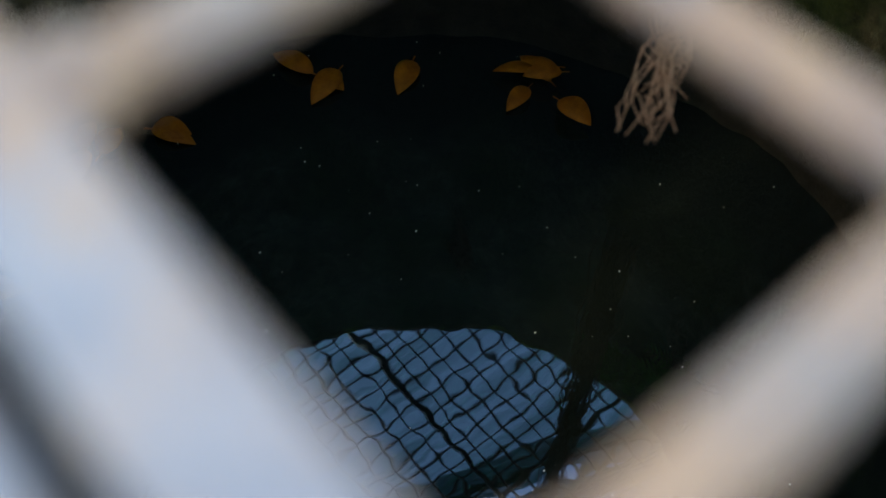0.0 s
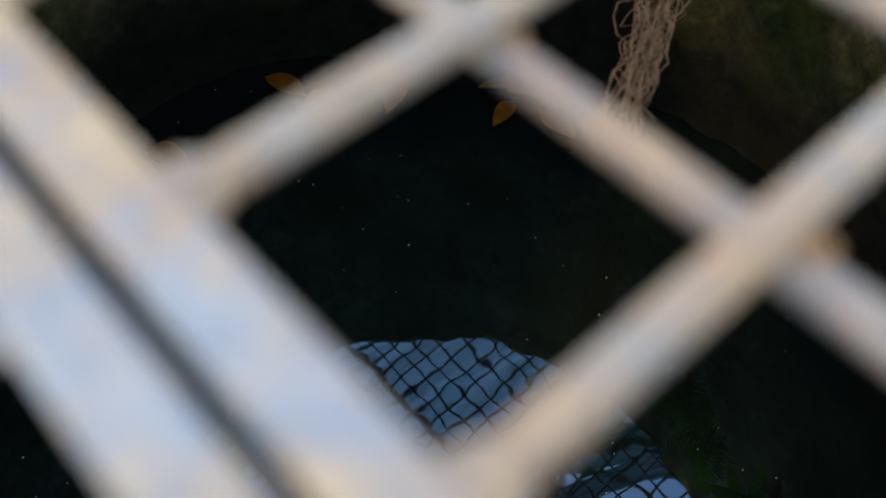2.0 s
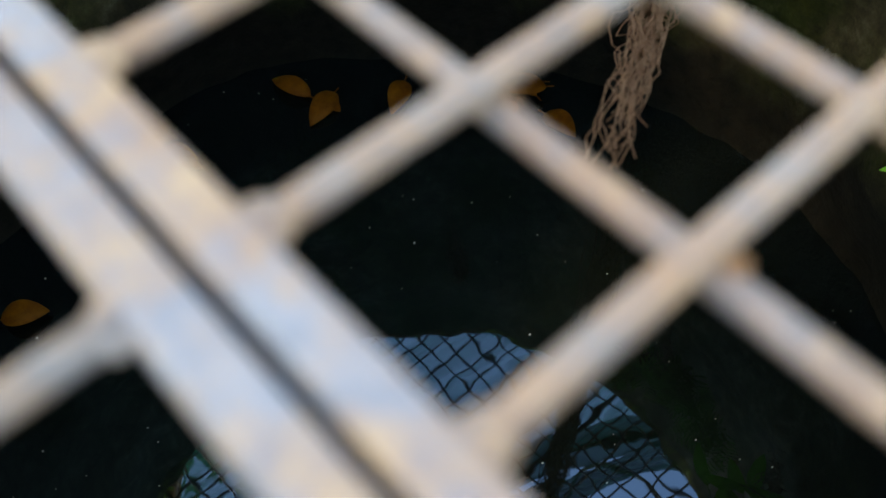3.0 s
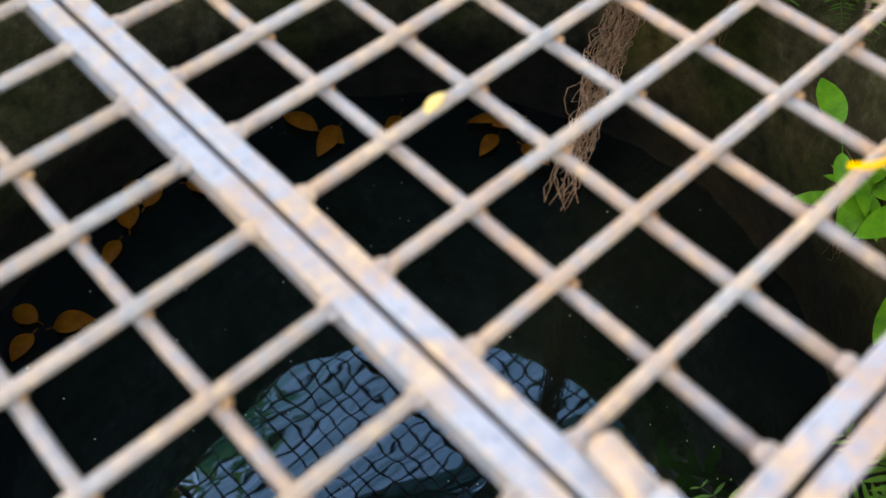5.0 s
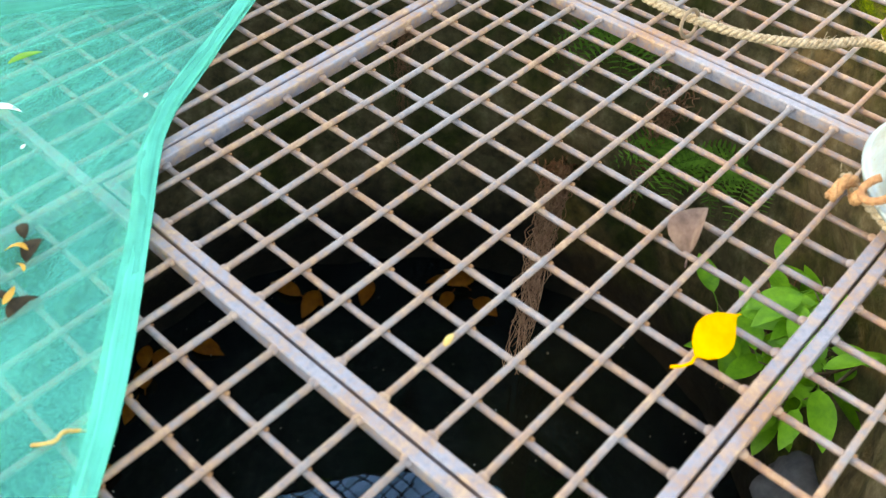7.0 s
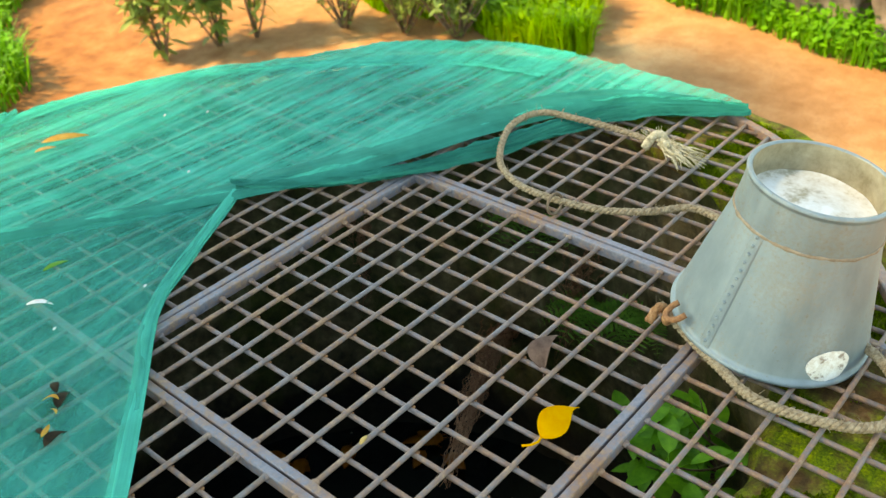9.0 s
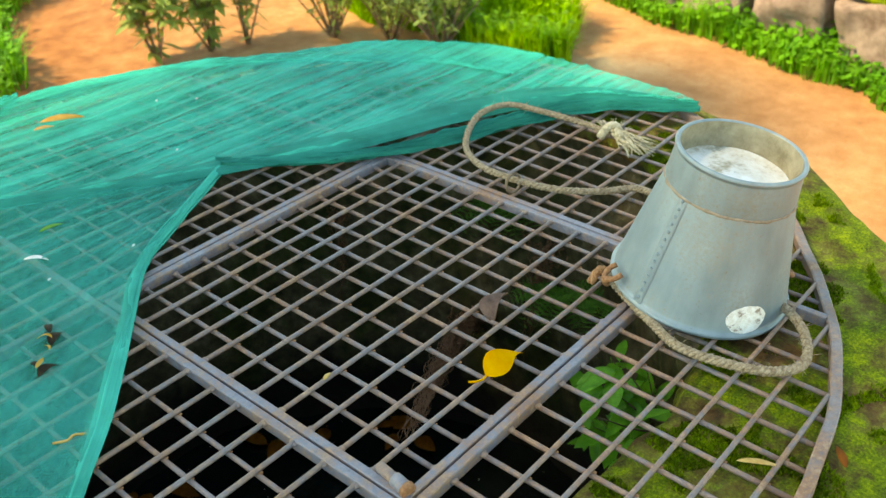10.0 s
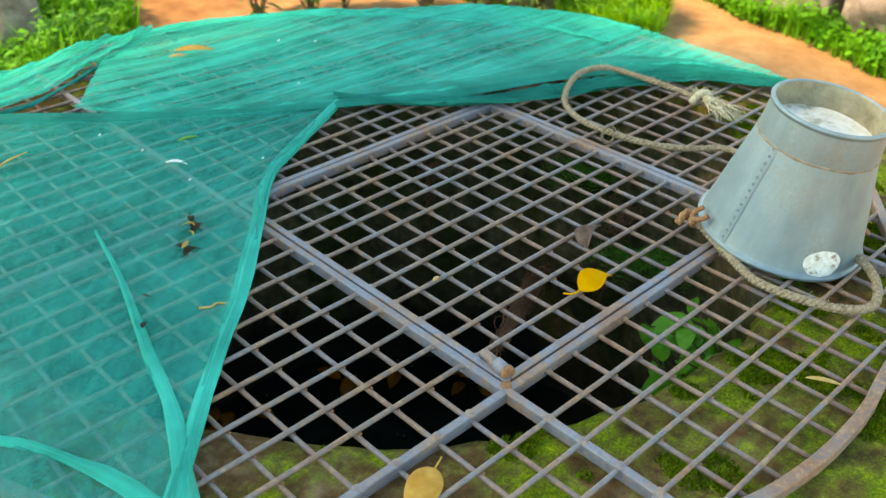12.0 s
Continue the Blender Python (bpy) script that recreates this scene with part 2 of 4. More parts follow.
STEEL = mat_bar("painted_steel_bar", (0.160, 0.135, 0.139), (0.305, 0.257, 0.253), 0.44, 0.57)
RAIL = mat_bar("painted_steel_rail", (0.160, 0.156, 0.188), (0.295, 0.280, 0.312), 0.46, 0.58)
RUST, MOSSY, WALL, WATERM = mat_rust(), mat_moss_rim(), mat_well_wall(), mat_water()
SOIL, GALV, SHINY = mat_soil(), mat_galvanised(), mat_shiny_base()
NET = mat_net("green_shade_net", (0.006, 0.45, 0.32), (0.020, 0.70, 0.53), 0.34, 0.82, 0.62)
NET_THIN = mat_net("single_shade_net", (0.004, 0.38, 0.29), (0.016, 0.58, 0.46), 0.38, 0.62, 0.28)
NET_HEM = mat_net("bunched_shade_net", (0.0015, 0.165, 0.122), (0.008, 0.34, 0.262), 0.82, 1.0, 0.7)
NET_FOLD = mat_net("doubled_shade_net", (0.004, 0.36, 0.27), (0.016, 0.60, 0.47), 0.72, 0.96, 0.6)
ROPE = mat_plain("coir_rope", (0.18, 0.12, 0.07), (0.46, 0.36, 0.25), 180, 0.95, 0.2, 0, 0.8)
ROPE_END = mat_plain("frayed_rope", (0.42, 0.32, 0.18), (0.78, 0.68, 0.50), 200, 0.95, 0.2, 0.1, 0.8)
YELLOW = mat_plain("yellow_leaf", (0.86, 0.35, 0.0), (0.94, 0.48, 0.001), 60, 0.6, 0.15, 0.25)
DRY = mat_plain("dry_leaf", (0.12, 0.066, 0.048), (0.28, 0.165, 0.125), 60, 0.8, 0.3, 0.15)
DRY_PALE = mat_plain("pale_dry_leaf", (0.46, 0.25, 0.06), (0.70, 0.46, 0.17), 80, 0.8, 0.3, 0.1)
ORANGE = mat_plain("fallen_orange_leaf", (0.20, 0.046, 0.002), (0.40, 0.112, 0.004), 40, 0.7, 0.3, 0.2, 0.3, 0.35)
LEAF = mat_plain("green_leaf", (0.07, 0.29, 0.018), (0.18, 0.50, 0.035), 40, 0.45, 0.4, 0.35, 0.3, 0.35)
FERN = mat_plain("fern_green", (0.06, 0.18, 0.02), (0.13, 0.33, 0.04), 50, 0.55, 0.4, 0.35, 0.3, 0.3)
GRASS = mat_plain("grass", (0.15, 0.38, 0.012), (0.46, 0.67, 0.03), 3.0, 0.6, 0.3, 0.45, 0.0, 0.4)
LUSH = mat_plain("lush_weeds", (0.055, 0.24, 0.012), (0.20, 0.46, 0.03), 3.0, 0.6, 0.3, 0.45, 0.0, 0.4)
BUSH = mat_plain("bush_leaf", (0.07, 0.16, 0.02), (0.17, 0.28, 0.06), 6, 0.6, 0.35, 0.35, 0.0, 0.4)
SHRUB = mat_plain("shrub_leaf", (0.18, 0.28, 0.05), (0.40, 0.50, 0.14), 8, 0.6, 0.35, 0.35, 0.0, 0.4)
TWIG = mat_plain("twig", (0.12, 0.08, 0.05), (0.28, 0.20, 0.14), 60, 0.9, 0.2)
ROOT = mat_plain("dead_root", (0.20, 0.085, 0.045), (0.42, 0.22, 0.13), 90, 0.95, 0.2)
STONE = mat_plain("granite_block", (0.13, 0.080, 0.060), (0.36, 0.25, 0.205), 14, 0.9, 0.3, 0, 0.9)
BARK = mat_plain("tree_bark", (0.16, 0.12, 0.095), (0.38, 0.31, 0.26), 20, 0.95, 0.2, 0, 0.9)
WHITE = mat_plain("white_paint_patch", (0.55, 0.52, 0.47), (0.86, 0.84, 0.80), 70, 0.6, 0.4)
GREYROCK = mat_plain("grey_stone", (0.08, 0.085, 0.10), (0.22, 0.23, 0.26), 18, 0.85, 0.3, 0, 0.8)


# ---- ground, well, water ----
def ring_noise(a, amp, seed=0.0):
    return amp * noise.noise((math.cos(a) * 2.2 + seed, math.sin(a) * 2.2, seed)) + 0.4 * amp * noise.noise((math.cos(a) * 9 + seed, math.sin(a) * 9, seed))


def far_side(deg, centre, width):
    """1 towards that compass angle of the plan, 0 away from it."""
    d = (deg - centre + 180) % 360 - 180
    return math.exp(-(d / width) ** 2)


def ring_radius(a):
    return R_RING + ring_noise(a, 0.008, 5) - 0.115 * far_side(math.degrees(a), 50, 36) - 0.045 * far_side(math.degrees(a), -55, 20) + 0.030 * far_side(math.degrees(a), -106, 20)


def out_radius(a):
    return R_OUT - 0.280 * far_side(math.degrees(a), 66, 58)


def build_ground():
    """One sheet from the well's foot to the horizon, finer near the well."""
    bm = bmesh.new()
    radii = [R_OUT - 0.27 + 0.11 * k for k in range(52)] + [7, 9, 12, 18, 30, 60, 150, 500, 1500]
    na, prev = 120, None
    for r in radii:
        row = []
        for k in range(na):
            a = 2 * math.pi * k / na
            x, y = CX + r * math.cos(a), CY + r * math.sin(a)
            h = 0.03 * noise.noise((x * 1.1, y * 1.1, 0)) + 0.012 * noise.noise((x * 5, y * 5, 3))
            row.append(bm.verts.new((x, y, GROUND + (h if r < 20 else 0))))
        if prev:
            for k in range(na):
                bm.faces.new((prev[k], row[k], row[(k + 1) % na], prev[(k + 1) % na]))
        prev = row
    return tagged(link_mesh("ground", bm, SOIL), "trodden red earth path, bare and dusty", "ground", kind="structure")


def build_well():
    """The shaft: outer face, uneven mossy rim and stained inner wall, one ring of masonry."""
    bm = bmesh.new()
    na = 240
    prof = [(R_OUT + 0.05, GROUND - 0.15), (R_OUT + 0.03, -0.30), (R_OUT + 0.01, -0.06), (R_OUT - 0.02, -0.025)]
    prof += [(R_OUT - 0.02 - (R_OUT - 0.04 - R_IN) * k / 14, -0.014) for k in range(1, 15)]
    prof += [(R_IN, -0.022), (R_IN - 0.006, -0.06)] + [(R_IN + 0.012 * math.sin(k * 1.7), -0.06 - 0.09 * k) for k in range(1, 18)]
    prev = None
    for j, (r, z) in enumerate(prof):
        row = []
        for k in range(na):
            a = 2 * math.pi * k / na
            rr = r
            if r > R_OUT - 0.05:
                rr += ring_noise(a, 0.04, 3) + out_radius(a) - R_OUT
            elif j >= 17:
                rr += ring_noise(a, 0.028, 7)
            else:
                rr += (out_radius(a) - R_OUT) * (r - R_IN) / (R_OUT - R_IN)
            x, y = CX + rr * math.cos(a), CY + rr * math.sin(a)
            zz = z
            if -0.05 < z:
                zz += -0.004 + 0.005 * noise.noise((x * 18, y * 18, 0)) + 0.003 * noise.noise((x * 60, y * 60, 0))
            elif z < -0.05 and j >= 17:
                q = 0.028 * noise.noise((x * 5, y * 5, z * 5)) + 0.012 * noise.noise((x * 17, y * 17, z * 17))
                x, y = x - q * math.cos(a), y - q * math.sin(a)
            row.append(bm.verts.new((x, y, zz)))
        if prev:
            for k in range(na):
                f = bm.faces.new((prev[k], prev[(k + 1) % na], row[(k + 1) % na], row[k]))
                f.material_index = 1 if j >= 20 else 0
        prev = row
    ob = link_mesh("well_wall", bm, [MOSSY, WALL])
    return tagged(ob, "round masonry well wall with mossy cement rim and stained inside, shade painted in low down", "well", kind="structure")


def build_water():
    bm = bmesh.new()
    bmesh.ops.create_circle(bm, cap_ends=True, radius=R_IN + 0.06, segments=96)
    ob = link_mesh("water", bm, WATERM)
    ob.location = (CX, CY, WATER)
    return tagged(ob, "still dark water at the bottom of the well", "water", kind="structure")


build_ground()
build_well()
build_water()


# ---- the grille and its hatch ----
ZA, ZB, RB = 0.0037, -0.0037, 0.0039


def bar_mesh(p, q, r=RB):
    bm = bmesh.new()
    p, q = Vector(p), Vector(q)
    n = max(2, int((q - p).length / 0.12) + 1)
    pts = []
    for k in range(n + 1):
        c = p.lerp(q, k / n)
        w = 0.0007 if 0 < k < n else 0
        pts.append(c + Vector((random.uniform(-w, w), random.uniform(-w, w), random.uniform(-w, w) * 0.6)))
    return tube(bm, pts, r, 8)


def rail_mesh(p, q, width, z0, z1):
    """A flat steel rail with rounded edges from p to q."""
    p, q = Vector((*p, 0)), Vector((*q, 0))
    d = (q - p).normalized()
    s = Vector((-d.y, d.x, 0)) * width / 2
    bm = bmesh.new()
    prof = [(-1, z0), (-1, z1 - 0.0015), (-0.82, z1), (0.82, z1), (1, z1 - 0.0015), (1, z0)]
    n = max(2, int((q - p).length / 0.05))
    prev = None
    for k in range(n + 1):
        c = p.lerp(q, k / n) + s * random.uniform(-0.03, 0.03)
        row = [bm.verts.new(c + s * u + Vector((0, 0, z))) for u, z in prof]
        if prev:
            for i in range(6):
                bm.faces.new((prev[i], prev[(i + 1) % 6], row[(i + 1) % 6], row[i]))
        else:
            bm.faces.new(row)
        prev = row
    bm.faces.new(prev[::-1])
    return bm


def blob_mesh(name, r, mat, squash=0.6, seed=0):
    bm = bmesh.new()
    bmesh.ops.create_icosphere(bm, subdivisions=2, radius=r)
    for v in bm.verts:
        v.co *= 1 + 0.25 * noise.noise(v.co * (2 / r) + Vector((seed, 0, 0)))
        v.co.z *= squash
    me = bpy.data.meshes.new(name)
    bm.to_mesh(me)
    bm.free()
    me.materials.append(mat)
    me.polygons.foreach_set("use_smooth", [True] * len(me.polygons))
    return me


WELD = blob_mesh("weld", 0.0062, STEEL, 0.65, 1)
WELD_RUST = blob_mesh("rust_spot", 0.0027, RUST, 0.5, 5)
SIDE = 11.2                          # the hatch's width in bar spacings
GAP = -0.22                          # the slit between hatch and frame
bar_x = [1.0, 2.0, 3.0, 4.02, 5.02, 5.92, 6.81, 7.70, 8.58, 9.44, 10.33]
bar_y = [1.0, 1.99, 2.97, 3.98, 4.95, 5.89, 6.91, 7.84, 8.65, 9.49, 10.35]


def build_hatch():
    h = empty("grille_hatch", (0, 0, 0))
    tagged(h, "square hinged hatch of welded grey-painted steel bars, rusty at the joints", "hatch")
    w = 0.21 * CELL
    lo, hi = (GAP + 0.03) * CELL + w / 2, (SIDE - 0.05) * CELL - w / 2
    for p, q in (((lo, lo - w / 2), (lo, hi + w / 2)), ((hi, lo - w / 2), (hi, hi + w / 2)),
                 ((lo + w / 2, lo), (hi - w / 2, lo)), ((lo + w / 2, hi), (hi - w / 2, hi))):
        part("rail", rail_mesh(p, q, w, -0.009, 0.0085), RAIL, h, smooth=False)
    for y in bar_y:
        part("bar", bar_mesh((lo, y * CELL, ZA), (hi, y * CELL, ZA)), STEEL, h)
        share("weld", WELD, h, pose(lo + 0.008, y * CELL, 0.004, 0, 0, y * 37))
        share("weld", WELD, h, pose(hi - 0.008, y * CELL, 0.004, 0, 0, y * 53))
    for x in bar_x:
        part("bar", bar_mesh((x * CELL, lo, ZB), (x * CELL, hi, ZB)), STEEL, h)
        share("weld", WELD, h, pose(x * CELL, lo + 0.009, -0.002, 0, 0, x * 37))
        share("weld", WELD, h, pose(x * CELL, hi - 0.009, -0.002, 0, 0, x * 53))
    for x, y in itertools.product(bar_x, bar_y):
        if random.random() < 0.9:
            s = random.uniform(0.5, 1.35)
            share("rust_spot", WELD_RUST, h, pose(x * CELL + 0.0030, y * CELL - 0.0042, -0.0005, 0, 0, random.uniform(0, 360)) @ Matrix.Diagonal((s, s, s, 1)))
    # the bolt at the corner: a short pipe on the rail and its rusty keeper
    bm = bmesh.new()
    tube(bm, [(0.007, 0.052, 0.0145), (0.0065, 0.050, 0.0145), (0.001, 0.006, 0.0145)], [0.0055, 0.0075, 0.0075], 14)
    part("bolt_pipe", bm, STEEL, h, "short steel bolt pipe")
    bm = bmesh.new()
    tube(bm, [(0.003, 0.022, 0.0145), (0.003, 0.021, 0.0145), (0.000, -0.002, 0.0145), (0.000, -0.003, 0.0145)], [0.0085, 0.0098, 0.0098, 0.0085], 14)
    part("bolt_sleeve", bm, RAIL, h, "steel bolt sleeve")
    bm = bmesh.new()
    tube(bm, [(0.0005, 0.001, 0.0145), (0.0004, 0.000, 0.0145), (-0.0008, -0.007, 0.0140), (-0.0010, -0.008, 0.0138)], [0.0092, 0.0112, 0.0108, 0.0070], 14)
    part("bolt_keeper", bm, RUST, h, "rusty bolt keeper")
    return h


def circle_span(c, along_x, r):
    """The ends of a bar at that offset inside the ring."""
    mid, off = (CX, c - CY) if along_x else (CY, c - CX)
    if abs(off) >= r:
        return None
    ends = []
    for sign in (-1, 1):
        half = math.sqrt(r * r - off * off)
        for _ in range(6):
            a = math.atan2(off, sign * half) if along_x else math.atan2(sign * half, off)
            half = math.sqrt(max((ring_radius(a) - 0.007) ** 2 - off * off, 0.0))
        ends.append(mid + sign * half)
    return ends[0], ends[1]


def build_grille():
    g = empty("well_grille", (CX, CY, 0))
    inv = Matrix.Translation((-CX, -CY, 0))
    tagged(g, "round grey-painted steel bar grille lying over the well", "grille")

    def put(name, bm, mat=STEEL, smooth=True):
        bmesh.ops.transform(bm, matrix=inv, verts=bm.verts)
        return part(name, bm, mat, g, smooth=smooth)

    # flat ring round the edge
    bm = bmesh.new()
    prev = first = None
    n = 160
    for k in range(n):
        a = 2 * math.pi * k / n
        r = ring_radius(a)
        row = [bm.verts.new((CX + (r + dr) * math.cos(a), CY + (r + dr) * math.sin(a), z))
               for dr, z in ((-0.0085, -0.010), (-0.0085, 0.006), (-0.0065, 0.008), (0.0065, 0.008), (0.0085, 0.006), (0.0085, -0.010))]
        if prev:
            for i in range(6):
                bm.faces.new((prev[i], row[i], row[(i + 1) % 6], prev[(i + 1) % 6]))
        else:
            first = row
        prev = row
    for i in range(6):
        bm.faces.new((prev[i], first[i], first[(i + 1) % 6], prev[(i + 1) % 6]))
    put("ring", bm, smooth=False)
    w = 0.21 * CELL
    lo, hi = (GAP - 0.03) * CELL - w / 2, (SIDE + 0.02) * CELL + w / 2
    r = R_RING - 0.02
    # four beams right across, which frame the hatch
    for c in (lo, hi):
        a, b = circle_span(c, False, r)
        put("beam", rail_mesh((c, a), (c, b), w, -0.0100, 0.0080), RAIL, smooth=False)
        a, b = circle_span(c, True, r)
        for p, q in ((a, lo - w / 2), (lo + w / 2, hi - w / 2), (hi + w / 2, b)):
            put("beam", rail_mesh((p, c), (q, c), w, -0.0100, 0.0080), RAIL, smooth=False)
    ys = [-1.63, -2.6, -3.62, -4.6, -5.6] + bar_y + [SIDE + 0.85 + 0.89 * k for k in range(18)]
    xs = [-1.55, -2.58, -3.72, -4.75, -5.8, -6.8, -7.85, -8.9, -9.9] + bar_x + [SIDE + 0.85 + 0.90 * k for k in range(12)]
    for y in ys:
        span = circle_span(y * CELL, True, r)
        if not span:
            continue
        a, b = span
        runs = [(a, b)] if not lo < y * CELL < hi else [(a, lo), (hi, b)]
        for p, q in runs:
            put("bar", bar_mesh((p, y * CELL, ZA), (q, y * CELL, ZA)))
            for e in (p, q):
                if e in (lo, hi):
                    ob = share("weld", WELD, g, pose(e - CX + (-0.0075 if e == lo else 0.0075), y * CELL - CY, 0.0035, 0, 0, y * 41))
    for x in xs:
        span = circle_span(x * CELL, False, r)
        if not span:
            continue
        a, b = span
        runs = [(a, b)] if not lo < x * CELL < hi else [(a, lo), (hi, b)]
        for p, q in runs:
            put("bar", bar_mesh((x * CELL, p, ZB), (x * CELL, q, ZB)))
            for e in (p, q):
                if e in (lo, hi):
                    share("weld", WELD, g, pose(x * CELL - CX, e - CY + (-0.0075 if e == lo else 0.0075), -0.002, 0, 0, x * 41))
    # beads of weld where bars cross the beams, and a rusty one at the hatch's corner
    for y in (v for v in ys if v * CELL < lo):
        share("weld", WELD, g, pose(lo - CX, y * CELL - CY, 0.0065, 0, 0, y * 31) @ Matrix.Diagonal((1.5, 1.2, 0.9, 1)))
    for x in (v for v in xs if v * CELL < lo):
        share("weld", WELD, g, pose(x * CELL - CX, lo - CY, 0.0065, 0, 0, x * 31) @ Matrix.Diagonal((1.2, 1.5, 0.9, 1)))
    share("rust_spot", WELD_RUST, g, pose(lo + 0.006 - CX, lo + 0.006 - CY, 0.0075, 0, 0, 40) @ Matrix.Diagonal((4.2, 3.4, 1.2, 1)))
    k = 0
    for x, y in itertools.product(xs, ys):
        if lo < x * CELL < hi and lo < y * CELL < hi:
            continue
        if -7.9 < x < 13 and -6 < y < 9.5 and math.hypot(x * CELL - CX, y * CELL - CY) < r and k < 200:
            k += 1
            s = random.uniform(0.5, 1.35)
            share("rust_spot", WELD_RUST, g, pose(x * CELL - CX + 0.0030, y * CELL - CY - 0.0042, -0.0005) @ Matrix.Diagonal((s, s, s, 1)))
    return g


build_hatch()
build_grille()


# ---- shade net over the far half ----
def u(x, y, z=0.0):
    return Vector((x * CELL, y * CELL, z))


def resample(pts, n):
    """n points evenly spaced on a smooth curve through pts."""
    c = spline([(*p, 0) if len(p) == 2 else p for p in pts], 400)
    d = [0]
    for a, b in zip(c, c[1:]):
        d.append(d[-1] + (b - a).length)
    out, i = [], 0
    for k in range(n):
        s = d[-1] * k / (n - 1)
        while i < 398 and d[i + 1] < s:
            i += 1
        out.append(c[i].lerp(c[i + 1], (s - d[i]) / max(d[i + 1] - d[i], 1e-9)))
    return out


def net_height(x, y, extra=0.0):
    """Lies on the bars, sinks a little between them, slips over the rim outside the ring."""
    r = math.hypot(x - CX, y - CY)
    a = math.atan2(y - CY, x - CX)
    ring, rim = ring_radius(a) + 0.012, out_radius(a) + ring_noise(a, 0.04, 3) + 0.015
    z = 0.0115 + extra
    if r > max(ring, rim):
        z -= (r - max(ring, rim)) * 2.5
    return z


def ridge(c):
    return (1 - abs(noise.noise(c))) ** 5


def build_net_sheet(front, outer, ns, nt, lift, amp, freq, seed, fan=None, lay=None):
    F, O = resample(front, ns), resample(outer, ns)
    bm = bmesh.new()
    uv = bm.loops.layers.uv.new("cloth")
    grid = []
    for i in range(ns):
        row = []
        for j in range(nt):
            t = j / (nt - 1)
            p = F[i].lerp(O[i], t) * CELL
            s = i / (ns - 1)
            q = t * freq + 0.9 * noise.noise((s * 3.5, t * 3, seed))
            if lay is not None:
                # folds lie along one direction of the plan
                q = (p.y * math.cos(lay) - p.x * math.sin(lay)) * 9 + 0.5 * noise.noise((p.x * 1.6, p.y * 2.5, seed))
            wr = ridge((q, s * 1.6, seed + 2)) + 0.55 * ridge((q * 2.3, s * 2.4, seed + 4)) + 0.3 * ridge((q * 5.1, s * 3.5, seed + 9))
            wr += 0.5 * abs(noise.noise((p.x * 9, p.y * 9, seed + 6)))
            if fan:
                # creases running out from where the net is gathered
                dx, dy = p.x - fan[0] * CELL, p.y - fan[1] * CELL
                turn, away = math.atan2(dy, -dx), math.hypot(dx, dy)
                q = turn * 6 + 0.5 * noise.noise((away * 2.5, turn * 2, seed))
                fine_fold = ridge((q, away * 0.8, seed + 3)) + 0.6 * ridge((q * 2.7, away * 1.1, seed + 5))
                wr += 1.4 * fine_fold * min(1, away / 0.25) * math.exp(-away * 0.55)
            # a rolled hem along the front edge
            hem = 0.008 * math.exp(-((t * nt - 2.0) / 2.0) ** 2)
            edge = (0.010 * noise.noise((s * 9, seed, 1)) + 0.005 * noise.noise((s * 31, seed, 4))) * (1 - t) ** 6
            d = (O[i] - F[i]).normalized()
            p = p + d * edge
            row.append(bm.verts.new((p.x, p.y, net_height(p.x, p.y, lift + amp * wr + hem))))
        grid.append(row)
    for i in range(ns - 1):
        a, b = grid[i], grid[i + 1]
        for j in range(nt - 1):
            f = bm.faces.new((a[j], b[j], b[j + 1], a[j + 1]))
            for loop, (p, q) in zip(f.loops, ((i, j), (i + 1, j), (i + 1, j + 1), (i, j + 1))):
                w = q / (nt - 1)
                if fan:
                    co = grid[p][q].co
                    dx, dy = co.x - fan[0] * CELL, co.y - fan[1] * CELL
                    loop[uv].uv = (math.hypot(dx, dy) * 1.2, math.atan2(dy, -dx) * 0.8)
                    continue
                if lay is not None:
                    co = grid[p][q].co
                    wave = 0.035 * noise.noise((co.x * 2, co.y * 2, seed))
                    loop[uv].uv = (co.x * 0.9, (co.y * math.cos(lay) - co.x * math.sin(lay)) * 1.1 + wave)
                    continue
                loop[uv].uv = (p / (ns - 1), w + 0.05 * noise.noise((p / ns * 3, w * 2, seed)))
    return bm


def arc(a0, a1, r, n=16):
    """Where the net ends, outside the ring."""
    out = []
    for k in range(n):
        a = a0 + (a1 - a0) * k / (n - 1)
        q = r - 1.6 * far_side(a, 40, 34) - 1.2 * far_side(a, -8, 24)
        out.append((CX / CELL + q * math.cos(radians(a)), CY / CELL + q * math.sin(radians(a))))
    return out


def hem_roll(net, pts, r, seed, mat=NET_HEM):
    """A bunched roll of net along an edge."""
    c = resample(pts, 160)
    for strand in range(4):
        line = []
        for k, p in enumerate(c):
            a = k * 0.10 + strand * 1.6
            off = Vector((math.cos(a), math.sin(a), 0)) * r * 0.9
            q = p * CELL + off
            line.append(Vector((q.x, q.y, net_height(q.x, q.y) + r * (0.9 + 0.6 * math.sin(a * 1.3)))))
        bm = bmesh.new()
        tube(bm, line, [r * (0.75 + 0.35 * noise.noise((k * 0.11, strand * 3.3, seed))) for k in range(160)], 7)
        part("hem_fold", bm, mat, net)


